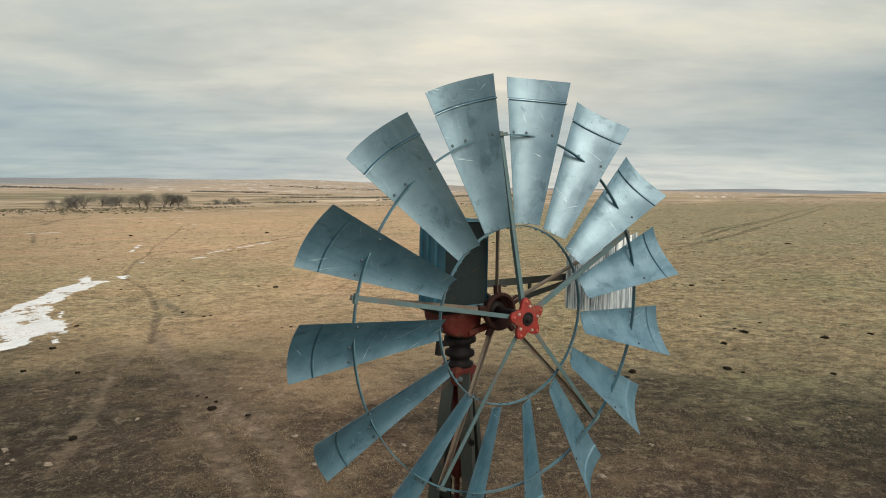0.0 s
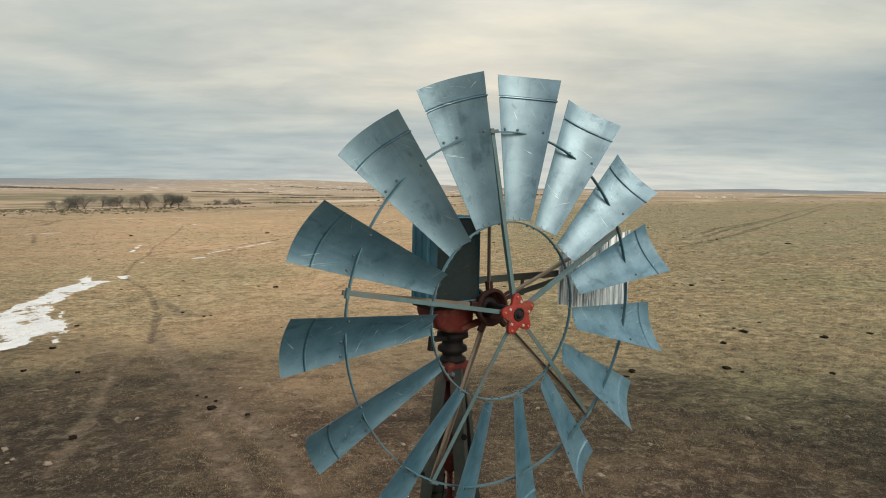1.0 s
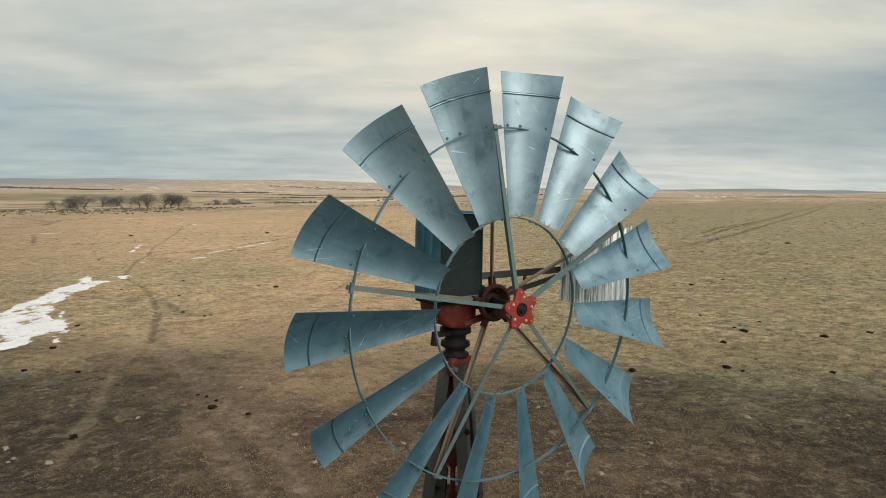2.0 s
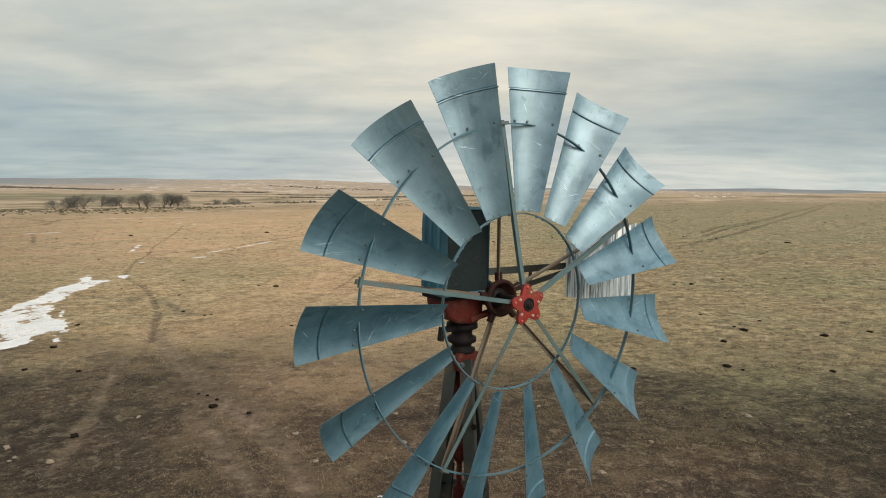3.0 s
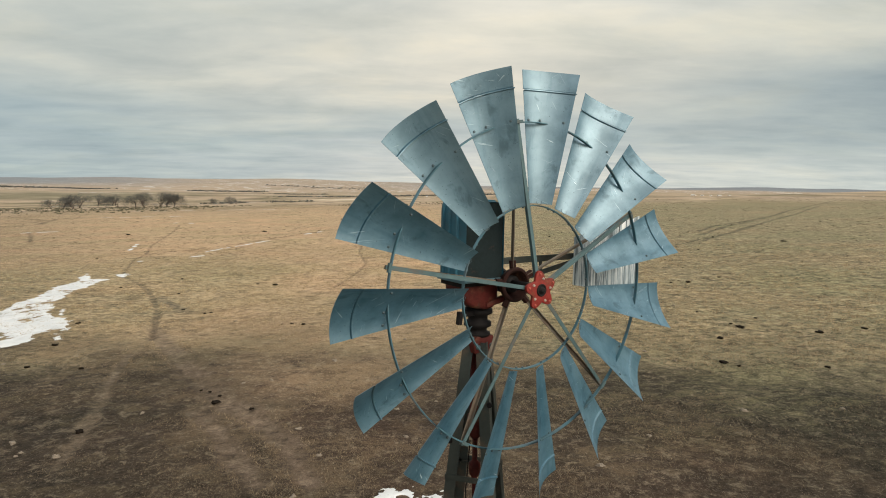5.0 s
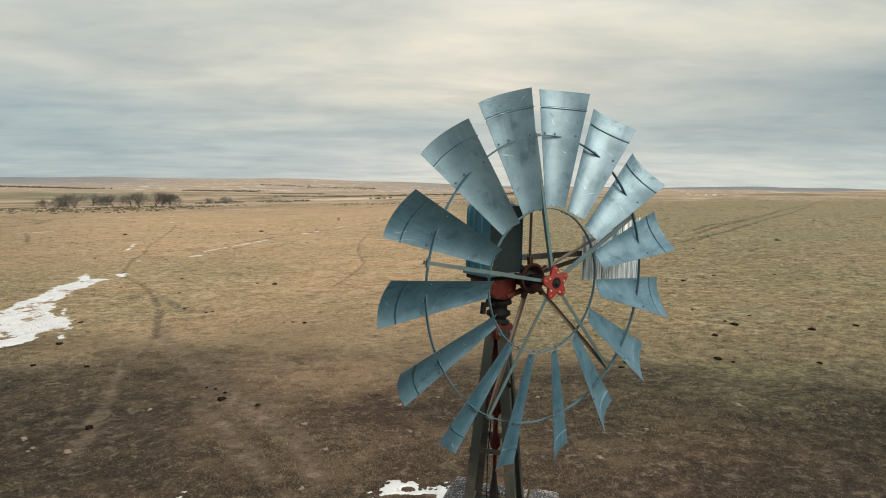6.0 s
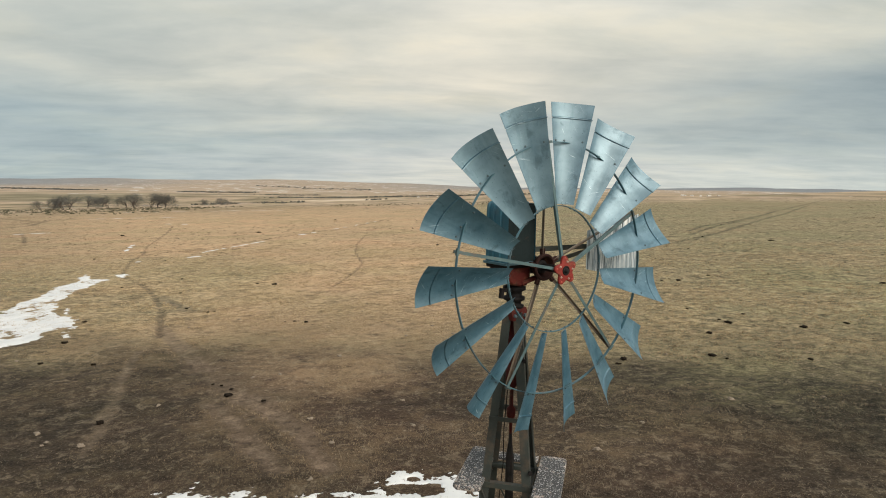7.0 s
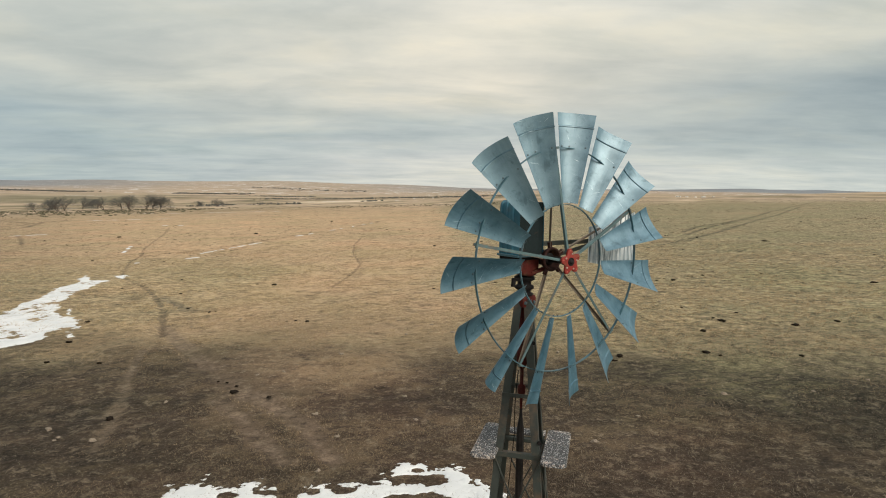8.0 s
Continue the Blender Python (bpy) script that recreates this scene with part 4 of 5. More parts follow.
def build_head():
    """Gear case, bearing, mast pipe, hood, tail boom and vane; y runs away from the wheel, x along the folded tail."""
    local = HEAD.inverted() @ WHEEL.translation
    cx, cy = local.x, local.y
    # gear case with a round-bottomed oil bath
    bm = bmesh.new()
    outline = [(-0.205, 0.02), (-0.198, -0.050), (-0.165, -0.108), (-0.110, -0.140), (-0.02, -0.155), (0.035, -0.150), (0.062, -0.110), (0.068, -0.03), (0.068, 0.02)]
    plate(bm, outline, 0.19, Matrix.Translation((0, -0.02, 0)), 0.022)
    case = part("gear_case", smooth_faces(bm, 50), RED_RUST, windmill, "round-bottomed red gear case with grease stains")
    case.matrix_basis = HEAD
    # tall and near-black: the dark band between hood and case
    bm = bmesh.new()
    bar(bm, (-0.215, -0.02, 0.012), (0.076, -0.02, 0.012), 0.215, 0.036)
    part("case_flange", bm, DARK_IRON, case)
    # main bearing out to the wheel
    bm = bmesh.new()
    lathe(bm, [(0.060, -0.02), (0.062, cy + 0.20), (0.052, cy + 0.17), (0.050, cy + 0.12)], 20, "Y", Matrix.Translation((cx, 0, 0)))
    bearing = part("main_bearing", smooth_faces(bm), DARK_IRON, windmill, "dark main shaft bearing")
    bearing.matrix_basis = HEAD
    bm = bmesh.new()
    bar(bm, (-0.02, -0.10, -0.125), (cx + 0.02, cy + 0.16, -0.075), 0.045, 0.030)
    brace = part("bearing_brace", bm, RED_RUST, windmill)
    brace.matrix_basis = HEAD
    bm = bmesh.new()
    bar(bm, (cx, cy + 0.18, 0.05), (cx - 0.02, -0.05, 0.09), 0.03, 0.03)
    link = part("crank_link", bm, DARK_IRON, windmill)
    link.matrix_basis = HEAD
    # turntable rings, collar and clamp block below
    bm = bmesh.new()
    lathe(bm, [(0.050, -0.150), (0.088, -0.165), (0.090, -0.190), (0.060, -0.205), (0.060, -0.235), (0.082, -0.245), (0.084, -0.268), (0.058, -0.282), (0.056, -0.300), (0.078, -0.312), (0.078, -0.330), (0.05, -0.338)], 28)
    rings = part("turntable", smooth_faces(bm, 30), DARK_IRON, windmill, "stacked dark iron turntable rings")
    rings.matrix_basis = HEAD
    bm = bmesh.new()
    plate(bm, [(-0.072, -0.425), (0.072, -0.425), (0.080, -0.355), (0.066, -0.322), (-0.066, -0.322), (-0.080, -0.355)], 0.145, Matrix(), 0.008)
    block = part("tower_cap", smooth_faces(bm, 40), RED_RUST, windmill, "rusty red tower cap casting")
    block.matrix_basis = HEAD
    for sx in (-1, 1):
        b = part("bolt", bolt_bm(0.013), BOLT_DARK, block)
        b.matrix_basis = Matrix.Translation((0.05 * sx, -0.073, -0.385))
    # furl lever on the left of the turntable
    bm = bmesh.new()
    bar(bm, (-0.05, -0.03, -0.185), (-0.185, -0.06, -0.175), 0.035, 0.028)
    bar(bm, (-0.175, -0.06, -0.16), (-0.185, -0.06, -0.235), 0.03, 0.03, (1, 0, 0))
    lever = part("furl_lever", bm, DARK_IRON, windmill)
    lever.matrix_basis = HEAD
    # tall sheet-metal hood, open towards the wheel
    bm = bmesh.new()
    w0, w1, d0, d1, zb, zt = -0.220, 0.055, -0.165, 0.09, 0.035, 0.485
    ribs = [d0, d0 + 0.075, d0 + 0.082, d0 + 0.089, -0.012, -0.005, 0.002, 0.050, 0.057, 0.064, d1]
    lift = [0, 0, 0.012, 0, 0, 0.012, 0, 0, 0.012, 0, 0]
    rows = []
    for y, q in zip(ribs, lift):
        row = []
        for k in range(13):
            t = math.pi * k / 12
            c, s = math.cos(t), math.sin(t)
            px = (w0 + w1) / 2 - (abs(c) ** 0.14 * (1 if c > 0 else -1)) * ((w1 - w0) / 2 + q)
            pz = zb + (zt - zb + q) * abs(s) ** 0.14
            row.append(bm.verts.new((px, y, pz)))
        rows.append(row)
    for p, q in zip(rows[:-1], rows[1:]):
        for k in range(12):
            bm.faces.new((p[k], p[k + 1], q[k + 1], q[k]))
    bm.faces.new(rows[-1])
    bmesh.ops.recalc_face_normals(bm, faces=bm.faces)
    hood = part("hood", smooth_faces(bm, 30), HOOD_SHEET, windmill, "tall dull sheet-metal gear hood")
    hood.matrix_basis = HEAD
    bm = bmesh.new()
    bar(bm, (w0 - 0.02, d0 + 0.01, zb - 0.002), (w1 + 0.015, d0 + 0.01, zb - 0.002), 0.03, 0.018)
    bar(bm, (w0 - 0.012, d0, zb - 0.002), (w0 - 0.012, d1, zb - 0.002), 0.024, 0.018)
    part("hood_rim", bm, ZINC_DARK, hood)
    # dark front sheet, its colour lowered further for the crevice's shade
    bm = bmesh.new()
    plate(bm, [(w0 + 0.004, zb), (w1 - 0.004, zb), (w1 - 0.004, zt - 0.006), (w0 + 0.004, zt - 0.006)], 0.004, Matrix.Translation((0, d0 + 0.012, 0)))
    part("hood_front", bm, HOOD_FRONT, hood, "dark hood front sheet")
    # tail boom, strut, spacer, vane: folded beside the wheel
    bm = bmesh.new()
    angle_iron(bm, (0.02, 0.05, 0.085), (1.42, 0.05, 0.085), 0.042, 0.006, Vector((0, 1, 0)), Vector((0, 0, 1)))
    boom = part("tail_boom", bm, TOWER_STEEL, windmill)
    boom.matrix_basis = HEAD
    bm = bmesh.new()
    angle_iron(bm, (0.05, 0.05, -0.10), (0.98, 0.05, 0.075), 0.034, 0.005, Vector((0, 1, 0)), Vector((0, 0, 1)))
    strut = part("tail_strut", bm, TOWER_STEEL, windmill)
    strut.matrix_basis = HEAD
    bm = bmesh.new()
    bar(bm, (0.56, 0.06, -0.01), (0.56, 0.06, 0.09), 0.022, 0.012, (0, 1, 0))
    spacer = part("tail_spacer", bm, TOWER_STEEL, windmill)
    spacer.matrix_basis = HEAD
    bm = bmesh.new()
    n = 24
    rows = []
    for back in (0.0, 0.002):
        grid = []
        for k in range(n + 1):
            s = k / n
            x = 0.84 + 0.68 * s
            half = 0.165 + 0.135 * s
            wave = 0.004 * math.sin(s * 40)
            grid.append([bm.verts.new((x, 0.032 + wave + back, 0.075 + half * v)) for v in (-1, -0.92, -0.3, 0.3, 0.92, 1)])
        rows.append(grid)
    for k in range(n):
        for j in range(5):
            a, b = rows
            bm.faces.new((a[k][j], a[k + 1][j], a[k + 1][j + 1], a[k][j + 1]))
            bm.faces.new((b[k][j], b[k][j + 1], b[k + 1][j + 1], b[k + 1][j]))
    for k in range(n):
        for j in (0, 5):
            a, b = rows
            bm.faces.new((a[k][j], a[k + 1][j], b[k + 1][j], b[k][j]))
    for j in range(5):
        for k in (0, n):
            a, b = rows
            bm.faces.new((a[k][j], a[k][j + 1], b[k][j + 1], b[k][j]))
    bmesh.ops.recalc_face_normals(bm, faces=bm.faces)
    vane = part("tail_vane", smooth_faces(bm), VANE, windmill, "bleached tail vane with paint worn to dark streaks")
    vane.matrix_basis = HEAD


HOOD_FRONT = rusty_paint("greasy_hood_front", (0.007, 0.014, 0.015), 0.0, 0.75, 0.2)
HOOD_SHEET = galvanised("hood_sheet", (0.03, 0.125, 0.175), 0.25, 0.50, 0.2)
build_head()

TOWER_YAW = radians(-16)
CAP_Z = HUB.z - 0.36
SPREAD = 0.094


def leg_at(sx, sy, z):
    """The outer corner of a leg at height z over the base."""
    half = 0.071 + (CAP_Z - z) * SPREAD
    return Matrix.Rotation(TOWER_YAW, 4, "Z") @ Vector((sx * half, sy * half, z))


def build_tower():
    turn = Matrix.Rotation(TOWER_YAW, 4, "Z")
    for sx in (-1, 1):
        for sy in (-1, 1):
            bm = bmesh.new()
            foot = leg_at(sx, sy, 0.0)
            foot.z = float(ground_z(foot.x + BASE.x, foot.y + BASE.y)) - BASE.z - 0.25
            angle_iron(bm, foot, leg_at(sx, sy, CAP_Z), 0.066, 0.006, turn @ Vector((-sx, 0, 0)), turn @ Vector((0, -sy, 0)))
            part("tower_leg", bm, TOWER_STEEL, windmill)
    sides = [((-1, -1), (1, -1)), ((1, -1), (1, 1)), ((1, 1), (-1, 1)), ((-1, 1), (-1, -1))]
    inset = 0.995
    levels = [5.42 - BASE.z, 4.90 - BASE.z, 3.85 - BASE.z, 2.45 - BASE.z, 0.95 - BASE.z]
    for z in levels:
        for a, b in sides:
            bm = bmesh.new()
            p, q = leg_at(*a, z) * 1.0, leg_at(*b, z) * 1.0
            angle_iron(bm, p, q, 0.042 if z < 5.0 else 0.034, 0.005, Vector((0, 0, 1)), (Vector((-(p + q).x, -(p + q).y, 0))).normalized())
            part("girt", bm, TOWER_STEEL, windmill)
    for hi, low in zip(levels[1:-1], levels[2:]):
        for a, b in sides:
            for p, q in ((a, b), (b, a)):
                bm = bmesh.new()
                tube(bm, [leg_at(*p, hi) * inset + Vector((0, 0, (1 - inset) * hi)), leg_at(*q, low) * inset + Vector((0, 0, (1 - inset) * low))], 0.007, 6)
                part("brace_rod", bm, TOWER_STEEL, windmill)
    # climbing steps on one leg
    for k in range(12):
        z = 0.5 + k * 0.36
        p = leg_at(-1, -1, z)
        bm = bmesh.new()
        tube(bm, [p, p + turn @ Vector((-0.10, 0, 0)), p + turn @ Vector((-0.105, 0, 0.02))], 0.007, 6)
        part("step_peg", bm, TOWER_STEEL, windmill)
    for z, sx, sy in ((5.62, 1, -1), (5.66, -1, -1), (5.05, 1, -1), (5.9, 1, -1)):
        p = leg_at(sx, sy, z - BASE.z)
        bm = bmesh.new()
        lathe(bm, [(0.016, -0.012), (0.018, 0.0), (0.016, 0.012)], 8, "Y", Matrix.Translation(p))
        part("leg_bolt", bm, DARK_IRON, windmill)
    # mast pipe, swivel and pump rod down the middle
    bm = bmesh.new()
    lathe(bm, [(0.038, 6.25 - BASE.z), (0.038, 5.80 - BASE.z), (0.050, 5.79 - BASE.z), (0.052, 5.70 - BASE.z), (0.036, 5.66 - BASE.z), (0.020, 5.64 - BASE.z)], 18)
    part("mast_pipe", smooth_faces(bm), RED_RUST, windmill, "rusty red mast pipe")
    bm = bmesh.new()
    lathe(bm, [(0.016, 5.68 - BASE.z), (0.016, 5.50 - BASE.z), (0.036, 5.48 - BASE.z), (0.036, 5.42 - BASE.z), (0.014, 5.38 - BASE.z), (0.012, 5.25 - BASE.z)], 14)
    part("rod_swivel", smooth_faces(bm), RED_RUST, windmill)
    bm = bmesh.new()
    tube(bm, [(0, 0, 5.30 - BASE.z), (0, 0, 5.20 - BASE.z), (0, 0, 5.08 - BASE.z), (0, 0, 4.2 - BASE.z), (0.004, 0, 2.0), (0, 0, 0.0)], [0.012, 0.016, 0.034, 0.034, 0.032, 0.032], 8)
    part("pump_rod", bm, ROD_WOOD, windmill, "dark wooden pump rod")
    bm = bmesh.new()
    tube(bm, [(-0.03, 0.02, 5.62 - BASE.z), (-0.05, 0.03, 5.3 - BASE.z), (-0.045, 0.06, 5.0 - BASE.z), (-0.10, 0.0, 4.5 - BASE.z), (-0.22, -0.12, 2.6), (-0.42, -0.30, 0.9)], 0.004, 5)
    part("furl_wire", bm, DARK_IRON, windmill)
    # platform: planks on two bearers, left open on the climbing side
    z = 4.945 - BASE.z
    half = 0.40
    for sy in (-0.165, 0.165):
        bm = bmesh.new()
        bar(bm, (-half + 0.02, sy, z - 0.022), (half - 0.02, sy, z - 0.022), 0.040, 0.034)
        ob = part("platform_bearer", bm, TOWER_STEEL, windmill)
        ob.matrix_basis = turn
    for x0, y0, y1 in ((-0.395, -0.375, 0.39), (0.200, -0.350, 0.40)):
        bm = bmesh.new()
        x1, c = x0 + 0.215, 0.035
        plate(bm, [(x0 + c, y0), (x1 - c * 0.6, y0 + 0.006), (x1, y0 + c), (x1, y1 - c), (x1 - c, y1 - 0.004), (x0 + c, y1), (x0, y1 - c), (x0 + 0.004, y0 + c)], 0.034, Matrix.Rotation(radians(90), 4, "X"), 0.008)
        ob = part("platform_board", bm, BOARDS, windmill, "bleached platform plank spotted with dark lichen")
        ob.matrix_basis = turn @ Matrix.Translation((0.015, 0, z + 0.012))
    bm = bmesh.new()
    bar(bm, (-0.155, 0.27, z + 0.012), (0.200, 0.27, z + 0.012), 0.11, 0.028)
    ob = part("platform_board", bm, BOARDS, windmill, "bleached platform plank spotted with dark lichen")
    ob.matrix_basis = turn


build_tower()

# ---- trees and scrub ----


def bare_tree(seed, height):
    """A leafless cottonwood: tapered trunk and limbs, crown of fine twigs."""
    rnd = random.Random(seed)
    limbs, twigs = [], []
    forks = (4, 4, 4, 4, 3)

    lengths = [0.13, 0.27, 0.25, 0.20, 0.14, 0.09]

    def grow(p, d, r, depth):
        length = height * lengths[depth] * rnd.uniform(0.75, 1.2)
        pts, rad = [p.copy()], [r]
        q, v = p.copy(), d.copy()
        for s in range(3):
            v = (v + Vector((rnd.uniform(-0.3, 0.3), rnd.uniform(-0.3, 0.3), rnd.uniform(-0.12, 0.14)))).normalized()
            q = q + v * (length / 3)
            q.z = max(q.z, height * 0.08)
            pts.append(q.copy())
            rad.append(r * (1 - 0.15 * (s + 1)))
        (limbs if depth < 3 else twigs).append((pts, rad))
        if depth >= 5:
            return
        for k in range(forks[depth]):
            a = rnd.uniform(0, 2 * math.pi)
            spread = rnd.uniform(0.35, 1.15)
            side = v.orthogonal().normalized()
            side.rotate(Matrix.Rotation(a, 3, v))
            nd = (v * math.cos(spread) + side * math.sin(spread)).normalized()
            grow(pts[-1] if k else pts[2], nd, r * 0.55, depth + 1)

    for k in range(rnd.choice((1, 2, 2))):
        lean = Vector((rnd.uniform(-0.3, 0.3), rnd.uniform(-0.3, 0.3), 1)).normalized()
        grow(Vector((rnd.uniform(-0.5, 0.5), rnd.uniform(-0.5, 0.5), -0.2)), lean, height * 0.030, 0)
    tree = new("bare_tree")

    def mesh_of(strokes, segs, thin):
        verts, faces = [], []
        for pts, rad in strokes:
            base = len(verts)
            for p, r in zip(pts, rad):
                r = max(r, thin)
                for j in range(segs):
                    t = 2 * math.pi * j / segs
                    verts.append((p.x + r * math.cos(t), p.y + r * math.sin(t), p.z + 0.4 * r * math.sin(t)))
            for i in range(len(pts) - 1):
                for j in range(segs):
                    faces.append((base + i * segs + j, base + i * segs + (j + 1) % segs, base + (i + 1) * segs + (j + 1) % segs, base + (i + 1) * segs + j))
        return verts, faces

    for name, strokes, segs, thin, mat in (("trunk", limbs, 6, 0.03, BARK), ("crown", twigs, 3, 0.021, TWIG)):
        v, f = mesh_of(strokes, segs, thin)
        ob = new(name, sheet(name, v, f, mat))
        ob.parent = tree
    return tree


def place_trees():
    spots = [(-259, 425, 0.85), (-250, 428, 1.0), (-240, 404, 1.0), (-264, 476, 1.05), (-262, 494, 0.75), (-226, 433, 1.0), (-221, 447, 0.95), (-211, 440, 1.05),
             (-206, 454, 1.1), (-199, 449, 1.1), (-192, 446, 0.9), (-270, 428, 0.7), (-186, 500, 0.55), (-165, 483, 0.6), (-159, 480, 0.4)]
    kinds = [bare_tree(s, 10.0) for s in (11, 23, 37)]
    rnd = random.Random(4)
    for k, (x, y, s) in enumerate(spots):
        m = Matrix.Translation((x, y, float(ground_z(x, y)) - 0.1)) @ Matrix.Rotation(rnd.uniform(0, 6.28), 4, "Z")
        if k < 3:
            t = kinds[k]
            t.matrix_basis = m
        else:
            t = copy_thing(kinds[k % 3], m)
        t.scale = (s * 1.35, s * 1.35, s * 1.05)
        tagged(t, "leafless grey-brown cottonwood by the creek" if s > 0.7 else "small leafless tree in the open pasture", "tree", "creek trees")


place_trees()


def clump_stuff(name, spots, mat, label, category):
    """Low ragged bushes: each a fan of thin crossing blades."""
    rnd = random.Random(12)
    verts, faces = [], []
    for x, y, h, w, blades in spots:
        z = float(ground_z(x, y))
        for b in range(blades):
            a = rnd.uniform(0, 2 * math.pi)
            lean = rnd.uniform(0.1, 0.9)
            bx, by = x + rnd.uniform(-0.25, 0.25) * w, y + rnd.uniform(-0.25, 0.25) * w
            tip = (bx + math.cos(a) * lean * w * 0.6, by + math.sin(a) * lean * w * 0.6, z + h * rnd.uniform(0.5, 1.0) * (1.15 - 0.5 * lean))
            t = w * 0.09
            k = len(verts)
            verts += [(bx - math.sin(a) * t, by + math.cos(a) * t, z - 0.03), (bx + math.sin(a) * t, by - math.cos(a) * t, z - 0.03), tip]
            faces.append((k, k + 1, k + 2))
    me = bpy.data.meshes.new(name)
    me.from_pydata(verts, [], faces)
    me.materials.append(mat)
    return tagged(new(name, me), label, category, kind="stuff")


rnd = random.Random(31)
spots = []
for k in range(900):
    s = rnd.random()
    x = -330 + 200 * s + rnd.uniform(-10, 10)
    y = 260 + 150 * rnd.random() ** 0.6 + (1 - s) * 40
    spots.append((x, y, rnd.uniform(0.3, 0.9), rnd.uniform(0.8, 3.4), 14))
for k in range(160):
    spots.append((rnd.uniform(-60, 50), rnd.uniform(330, 400), rnd.uniform(0.3, 0.9), rnd.uniform(0.8, 2.0), 12))
clump_stuff("sagebrush", spots, SHRUB, "dull sagebrush scattered before the creek trees", "shrub")

spots = []
for k in range(5200):
    a, d = radians(rnd.uniform(-41, 41)), 45 * 9 ** rnd.random()
    if fractal(d * math.sin(a), d * math.cos(a), 22.0, 3) < 0.46:
        continue
    spots.append((d * math.sin(a), d * math.cos(a), rnd.uniform(0.02, 0.07) + d * 0.0004, rnd.uniform(0.25, 0.7) + d * 0.007 * rnd.random() ** 2, 9))
clump_stuff("grass_clumps", spots, CLUMP, "low dark dead weed clumps scattered over the pasture", "grass")

spots = []
for x0, y0, x1, y1, n, h in ((-1900, 2300, -1150, 2080, 420, 8), (-330, 1250, 150, 1000, 420, 4.5), (-800, 2000, -560, 1960, 170, 7), (-480, 1700, -300, 1650, 60, 5),
                             (-205, 545, -180, 548, 26, 3), (-160, 560, -120, 560, 30, 3), (-70, 640, -55, 640, 14, 3), (-900, 3100, -300, 3000, 70, 10)):
    for k in range(n):
        s = rnd.random()
        spots.append((x0 + (x1 - x0) * s + rnd.uniform(-6, 6), y0 + (y1 - y0) * s + rnd.gauss(0, 40) * (h / 7), h * rnd.uniform(0.3, 0.75), h * rnd.uniform(1.0, 2.6), 14))
clump_stuff("distant_woods", spots, TWIG, "dark leafless woods along the far creek", "woods")

# ---- dung, stones, grass ----


def lump(name, seed, flat, mat):
    rnd = random.Random(seed)
    bm = bmesh.new()
    bmesh.ops.create_icosphere(bm, subdivisions=3, radius=1.0)
    for v in bm.verts:
        n = noise.noise(v.co * 1.6 + Vector((seed * 3.1, 0, 0)))
        v.co *= 1 + 0.75 * n + 0.45 * noise.noise(v.co * 3.9)
        v.co.z *= flat
    for f in bm.faces:
        f.smooth = True
    me = bpy.data.meshes.new(name)
    bm.to_mesh(me)
    bm.free()
    me.materials.append(mat)
    return me


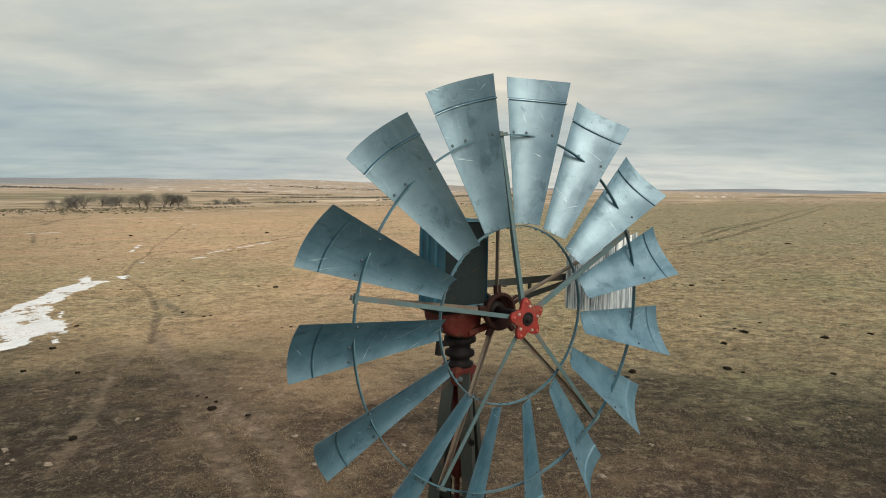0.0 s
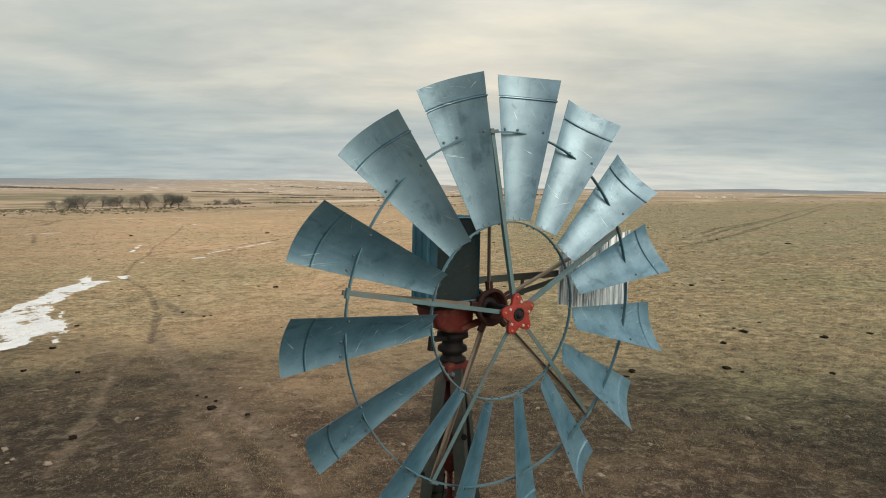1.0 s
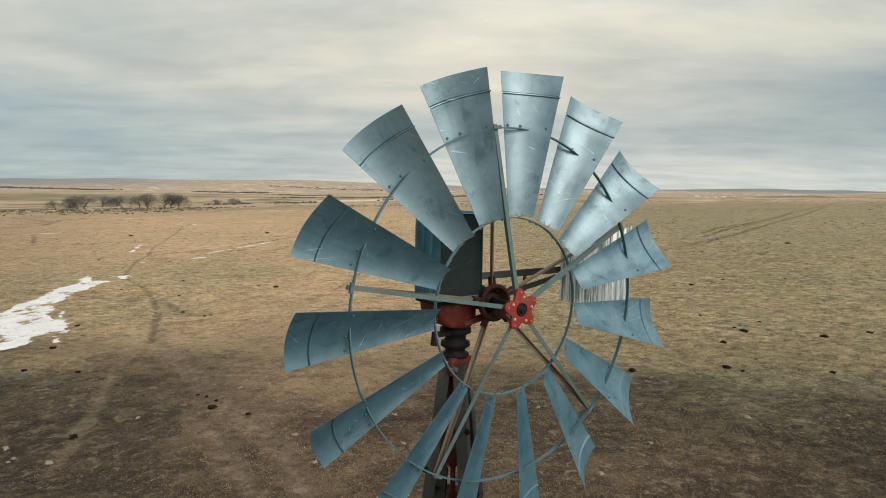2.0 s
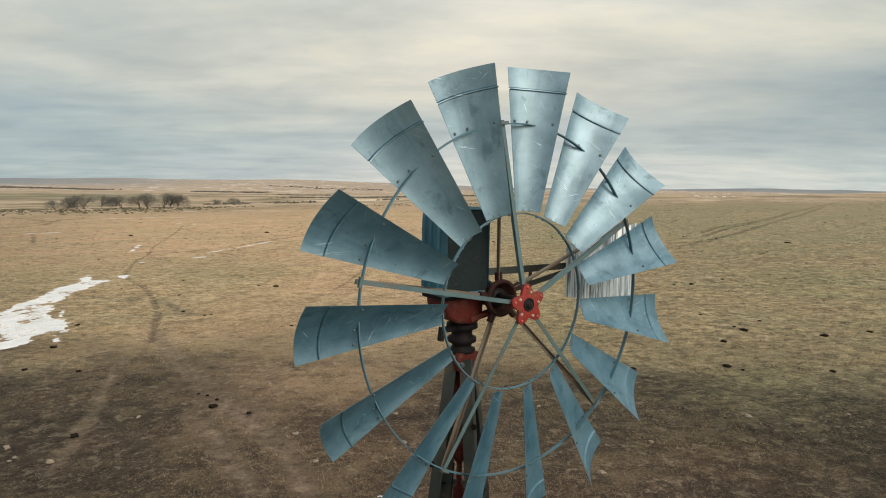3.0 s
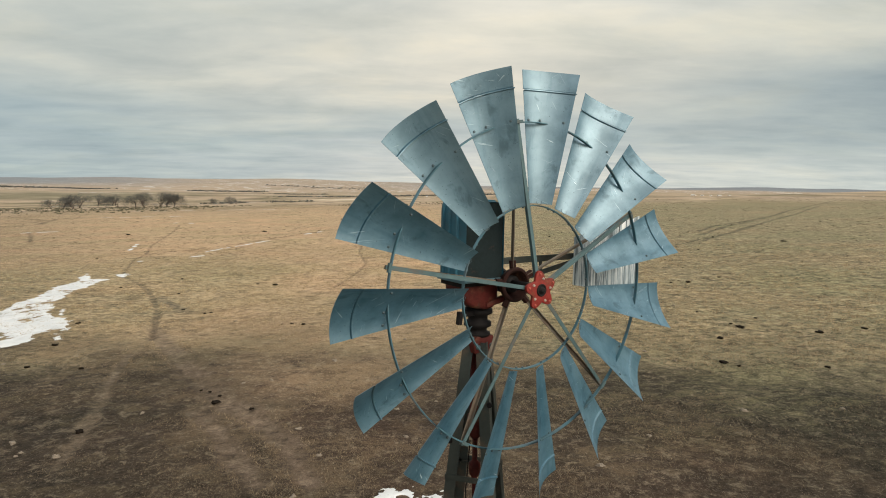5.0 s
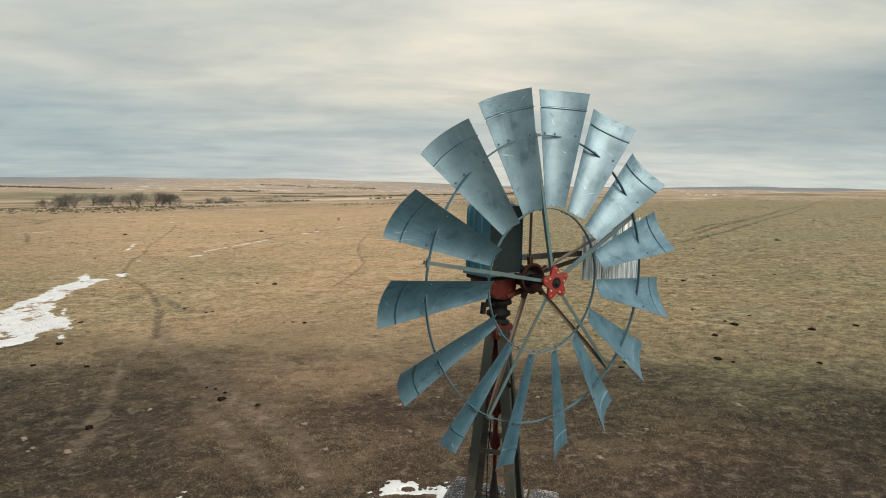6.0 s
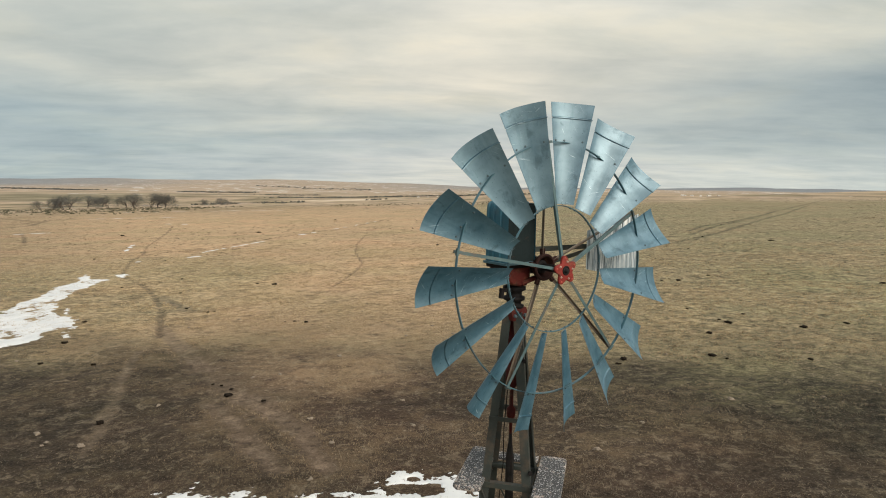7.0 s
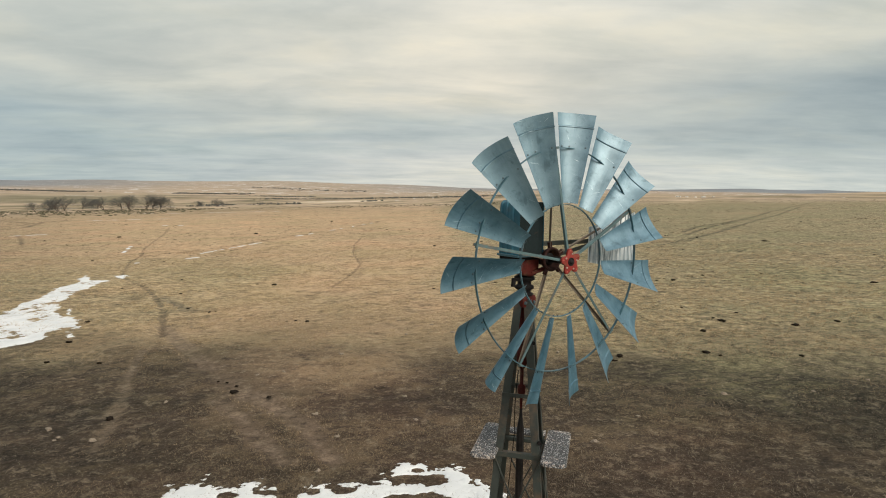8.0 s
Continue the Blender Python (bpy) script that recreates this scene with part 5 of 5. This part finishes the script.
def scatter_lumps():
    dung = [lump("dung_pile", s, 0.34, DUNG) for s in (1, 2, 3, 9)]
    stones = [lump("stone", s, 0.5, STONE) for s in (5, 6, 7)]
    rnd = random.Random(77)
    known_dung = [(-7.9, 20.6, 0.16), (-8.0, 21.3, 0.09), (-8.5, 21.7, 0.08), (-8.9, 21.9, 0.07), (-11.2, 18.1, 0.14), (15.2, 30.6, 0.24), (15.1, 31.4, 0.12), (13.2, 28.4, 0.18), (11.5, 24.3, 0.18), (-6.4, 19.8, 0.10), (21.0, 29.8, 0.16), (18.4, 29.2, 0.20), (17.0, 32.6, 0.12), (15.2, 23.4, 0.14),
                  (-20.7, 34.3, 0.16), (-18.9, 29.3, 0.20), (-16.3, 38.1, 0.12), (-14.2, 37.2, 0.10), (-25.4, 48.1, 0.14), (-14.9, 49.3, 0.14), (44.0, 79.0, 0.35), (11.9, 23.8, 0.11), (-7.6, 33.0, 0.18), (-8.3, 33.3, 0.11), (-8.8, 33.2, 0.08), (7.6, 24.0, 0.22), (7.2, 23.4, 0.12), (-14.5, 36.9, 0.14), (-17.6, 25.3, 0.16), (-15.2, 25.1, 0.14),
                  (-22.4, 52.6, 0.16), (-34.4, 119.8, 0.5), (-59.9, 117.7, 0.45), (18.7, 46.1, 0.2), (-27.6, 170.9, 0.5), (14.7, 34.7, 0.12)]
    known_stone = [(-10.8, 16.3, 0.13), (-12.7, 17.3, 0.12), (-12.0, 16.4, 0.06), (-4.4, 18.0, 0.10), (-3.4, 16.1, 0.08), (-7.6, 22.7, 0.08), (-6.6, 23.0, 0.09), (4.1, 15.0, 0.13), (-12.0, 16.6, 0.07), (-4.6, 25.6, 0.13), (6.0, 16.9, 0.07), (-1.5, 19.7, 0.08), (-0.2, 20.3, 0.07), (5.1, 24.9, 0.13)]
    for k in range(36):
        a, d = radians(rnd.uniform(-38, 38)), rnd.uniform(40, 150)
        known_dung.append((d * math.sin(a), d * math.cos(a), rnd.uniform(0.10, 0.26)))
    for k in range(26):
        a, d = radians(rnd.uniform(-38, 38)), rnd.uniform(12, 40)
        known_stone.append((d * math.sin(a), d * math.cos(a), rnd.uniform(0.05, 0.12)))
    for spots, meshes, name, label, cat, group in ((known_dung, dung, "dung_pile", "dark dried cow dung lying on the pasture", "dung", "dung on the pasture"),
                                                   (known_stone, stones, "stone", "pale weathered stone half sunk in the soil", "stone", "field stones")):
        for x, y, r in spots:
            ob = new(name, rnd.choice(meshes))
            ob.matrix_basis = Matrix.LocRotScale((x, y, float(ground_z(x, y)) + r * 0.15), Euler((0, 0, rnd.uniform(0, 6.28))), (r * rnd.uniform(0.6, 1.0), r * rnd.uniform(0.5, 0.9), r * 0.8))
            tagged(ob, label, cat, group)


scatter_lumps()


def dry_grass(count):
    """Short bleached tufts, densest near the windmill."""
    rs = np.random.RandomState(21)
    a = np.radians(rs.uniform(-43, 43, count))
    d = 9.0 * (90.0 / 9.0) ** rs.rand(count)
    x, y = d * np.sin(a), -1.0 + d * np.cos(a)
    worn = trampled(x, y)
    keep = fractal(x, y, 3.0, 3) + 0.25 * rs.rand(count) > 0.52 + 0.16 * worn
    for line, width in TRAILS[:7] + SCUFFS:
        keep &= distance_to(line, x, y) > width
    x, y, d, worn = x[keep], y[keep], d[keep], worn[keep]
    z = ground_z(x, y)
    n = len(x)
    blades = 5
    h = rs.uniform(0.02, 0.085, n) * (1 - 0.5 * worn)
    verts = np.empty((n, blades, 3, 3))
    for b in range(blades):
        t = rs.uniform(0, 2 * np.pi, n)
        lean = rs.uniform(0.6, 2.2, n) * h
        ox, oy = rs.normal(0, 0.07, n), rs.normal(0, 0.07, n)
        w = rs.uniform(0.006, 0.020, n) * (1 + d / 60) * (1 - 0.55 * worn)
        bx, by = x + ox, y + oy
        verts[:, b, 0] = np.stack([bx - np.sin(t) * w, by + np.cos(t) * w, z - 0.02], -1)
        verts[:, b, 1] = np.stack([bx + np.sin(t) * w, by - np.cos(t) * w, z - 0.02], -1)
        verts[:, b, 2] = np.stack([bx + np.cos(t) * lean, by + np.sin(t) * lean, z + h * rs.uniform(0.5, 1.0, n)], -1)
    verts = verts.reshape(-1, 3)
    me = bpy.data.meshes.new("dry_grass")
    m = len(verts) // 3
    me.vertices.add(len(verts))
    me.vertices.foreach_set("co", verts.ravel())
    me.loops.add(len(verts))
    me.loops.foreach_set("vertex_index", np.arange(len(verts), dtype=np.int32))
    me.polygons.add(m)
    me.polygons.foreach_set("loop_start", np.arange(m, dtype=np.int32) * 3)
    me.update(calc_edges=True)
    at = me.attributes.new("soil", "FLOAT", "POINT")
    at.data.foreach_set("value", np.repeat(trampled(x, y), blades * 3).astype(np.float32))
    me.materials.append(GRASS)
    return tagged(new("dry_grass", me), "short bleached winter grass tufts on the pasture", "grass", kind="stuff")


dry_grass(150000)


def dead_stalks(count):
    """Single bent pale stems lying over the trodden soil."""
    rs = np.random.RandomState(8)
    a = np.radians(rs.uniform(-42, 42, count))
    d = 10.0 * (38.0 / 10.0) ** rs.rand(count)
    x, y = d * np.sin(a), -1.0 + d * np.cos(a)
    keep = fractal(x, y, 2.2, 3) + 0.2 * rs.rand(count) + 0.006 * x > 0.60
    x, y = x[keep], y[keep]
    n = len(x)
    z = ground_z(x, y)
    t, turn = rs.uniform(0, 2 * np.pi, n), rs.uniform(-1.2, 1.2, n)
    length, w, rise = rs.uniform(0.08, 0.26, n), rs.uniform(0.0018, 0.004, n), rs.uniform(0.01, 0.06, n)
    verts = np.empty((n, 4, 2, 3))
    px, py = x.copy(), y.copy()
    for k in range(4):
        ang = t + turn * k / 3
        for side in (0, 1):
            q = (side * 2 - 1) * w * (1 - 0.22 * k)
            verts[:, k, side] = np.stack([px - np.sin(ang) * q, py + np.cos(ang) * q, z + 0.005 + rise * math.sin(1.1 * k)], -1)
        px, py = px + np.cos(ang) * length / 3, py + np.sin(ang) * length / 3
    base = np.arange(n)[:, None] * 8
    faces = np.concatenate([base + np.array([2 * k, 2 * k + 2, 2 * k + 3, 2 * k + 1]) for k in range(3)])
    me = sheet("dead_stalks", verts.reshape(-1, 3).tolist(), faces.tolist(), STALK)
    return tagged(new("dead_stalks", me), "bent pale grass stalks lying on the trodden soil", "grass", kind="stuff")


STALK = plain_material("bleached_stalks", (0.10, 0.083, 0.058), (0.27, 0.235, 0.17), 0.8, 0.9, 0.0, True)
dead_stalks(16000)

# ---- far houses ----


def far_house(long, wide, wall_h, roof_mat):
    house = new("farm_house")
    bm = bmesh.new()
    bar(bm, (-long / 2, 0, wall_h / 2), (long / 2, 0, wall_h / 2), wide, wall_h, bevel=0.01)
    part("wall", bm, HOUSE_WALL, house)
    bm = bmesh.new()
    rise = wide * 0.38
    rows = [[bm.verts.new((x, y, z)) for y, z in ((-wide / 2 - 0.4, wall_h - 0.2), (0, wall_h + rise), (wide / 2 + 0.4, wall_h - 0.2), (0, wall_h + rise - 0.3))] for x in (-long / 2 - 0.4, long / 2 + 0.4)]
    for k in range(4):
        bm.faces.new((rows[0][k], rows[0][(k + 1) % 4], rows[1][(k + 1) % 4], rows[1][k]))
    bm.faces.new(rows[0][::-1])
    bm.faces.new(rows[1])
    for x in (-long / 2, long / 2):
        bm.faces.new([bm.verts.new(q) for q in ((x, -wide / 2, wall_h), (x, wide / 2, wall_h), (x, 0, wall_h + rise - 0.2))])
    bmesh.ops.recalc_face_normals(bm, faces=bm.faces)
    part("roof", bm, roof_mat, house)
    for k in range(2):
        bm = bmesh.new()
        bar(bm, (-long * 0.22 + k * long * 0.4, -wide / 2 - 0.03, wall_h * 0.35), (-long * 0.22 + k * long * 0.4, -wide / 2 - 0.03, wall_h * 0.75), 1.1, 0.08, (0, 1, 0))
        part("window", bm, DARK_IRON, house)
    return house


HOUSE_WALL = plain_material("white_house_wall", (0.62, 0.60, 0.55), (0.80, 0.78, 0.73), 0.6)
ROOF_PALE = plain_material("pale_house_roof", (0.42, 0.40, 0.37), (0.60, 0.58, 0.54), 0.8)
rnd = random.Random(9)
first_house = far_house(11, 7, 3.0, ROOF_PALE)
for k in range(13):
    if k < 10:
        x, y = 354 + k * 6.0 + (14 if k > 6 else 0) + rnd.uniform(-3, 3), 880 - k * 6 + rnd.uniform(-20, 20)
    else:
        x, y = -22 + (k - 10) * 14, 930 + rnd.uniform(-15, 15)
    m = Matrix.Translation((x, y, float(ground_z(x, y)) - 0.1)) @ Matrix.Rotation(rnd.uniform(-0.8, 0.8), 4, "Z")
    if k == 0:
        first_house.matrix_basis = m
        house = first_house
    else:
        house = copy_thing(first_house, m)
    q = rnd.uniform(0.26, 0.42) * (1.0 if k < 10 else 0.65)
    house.scale = (q, q, q)
    tagged(house, "small white farm building far across the plain", "house", "far farm buildings")
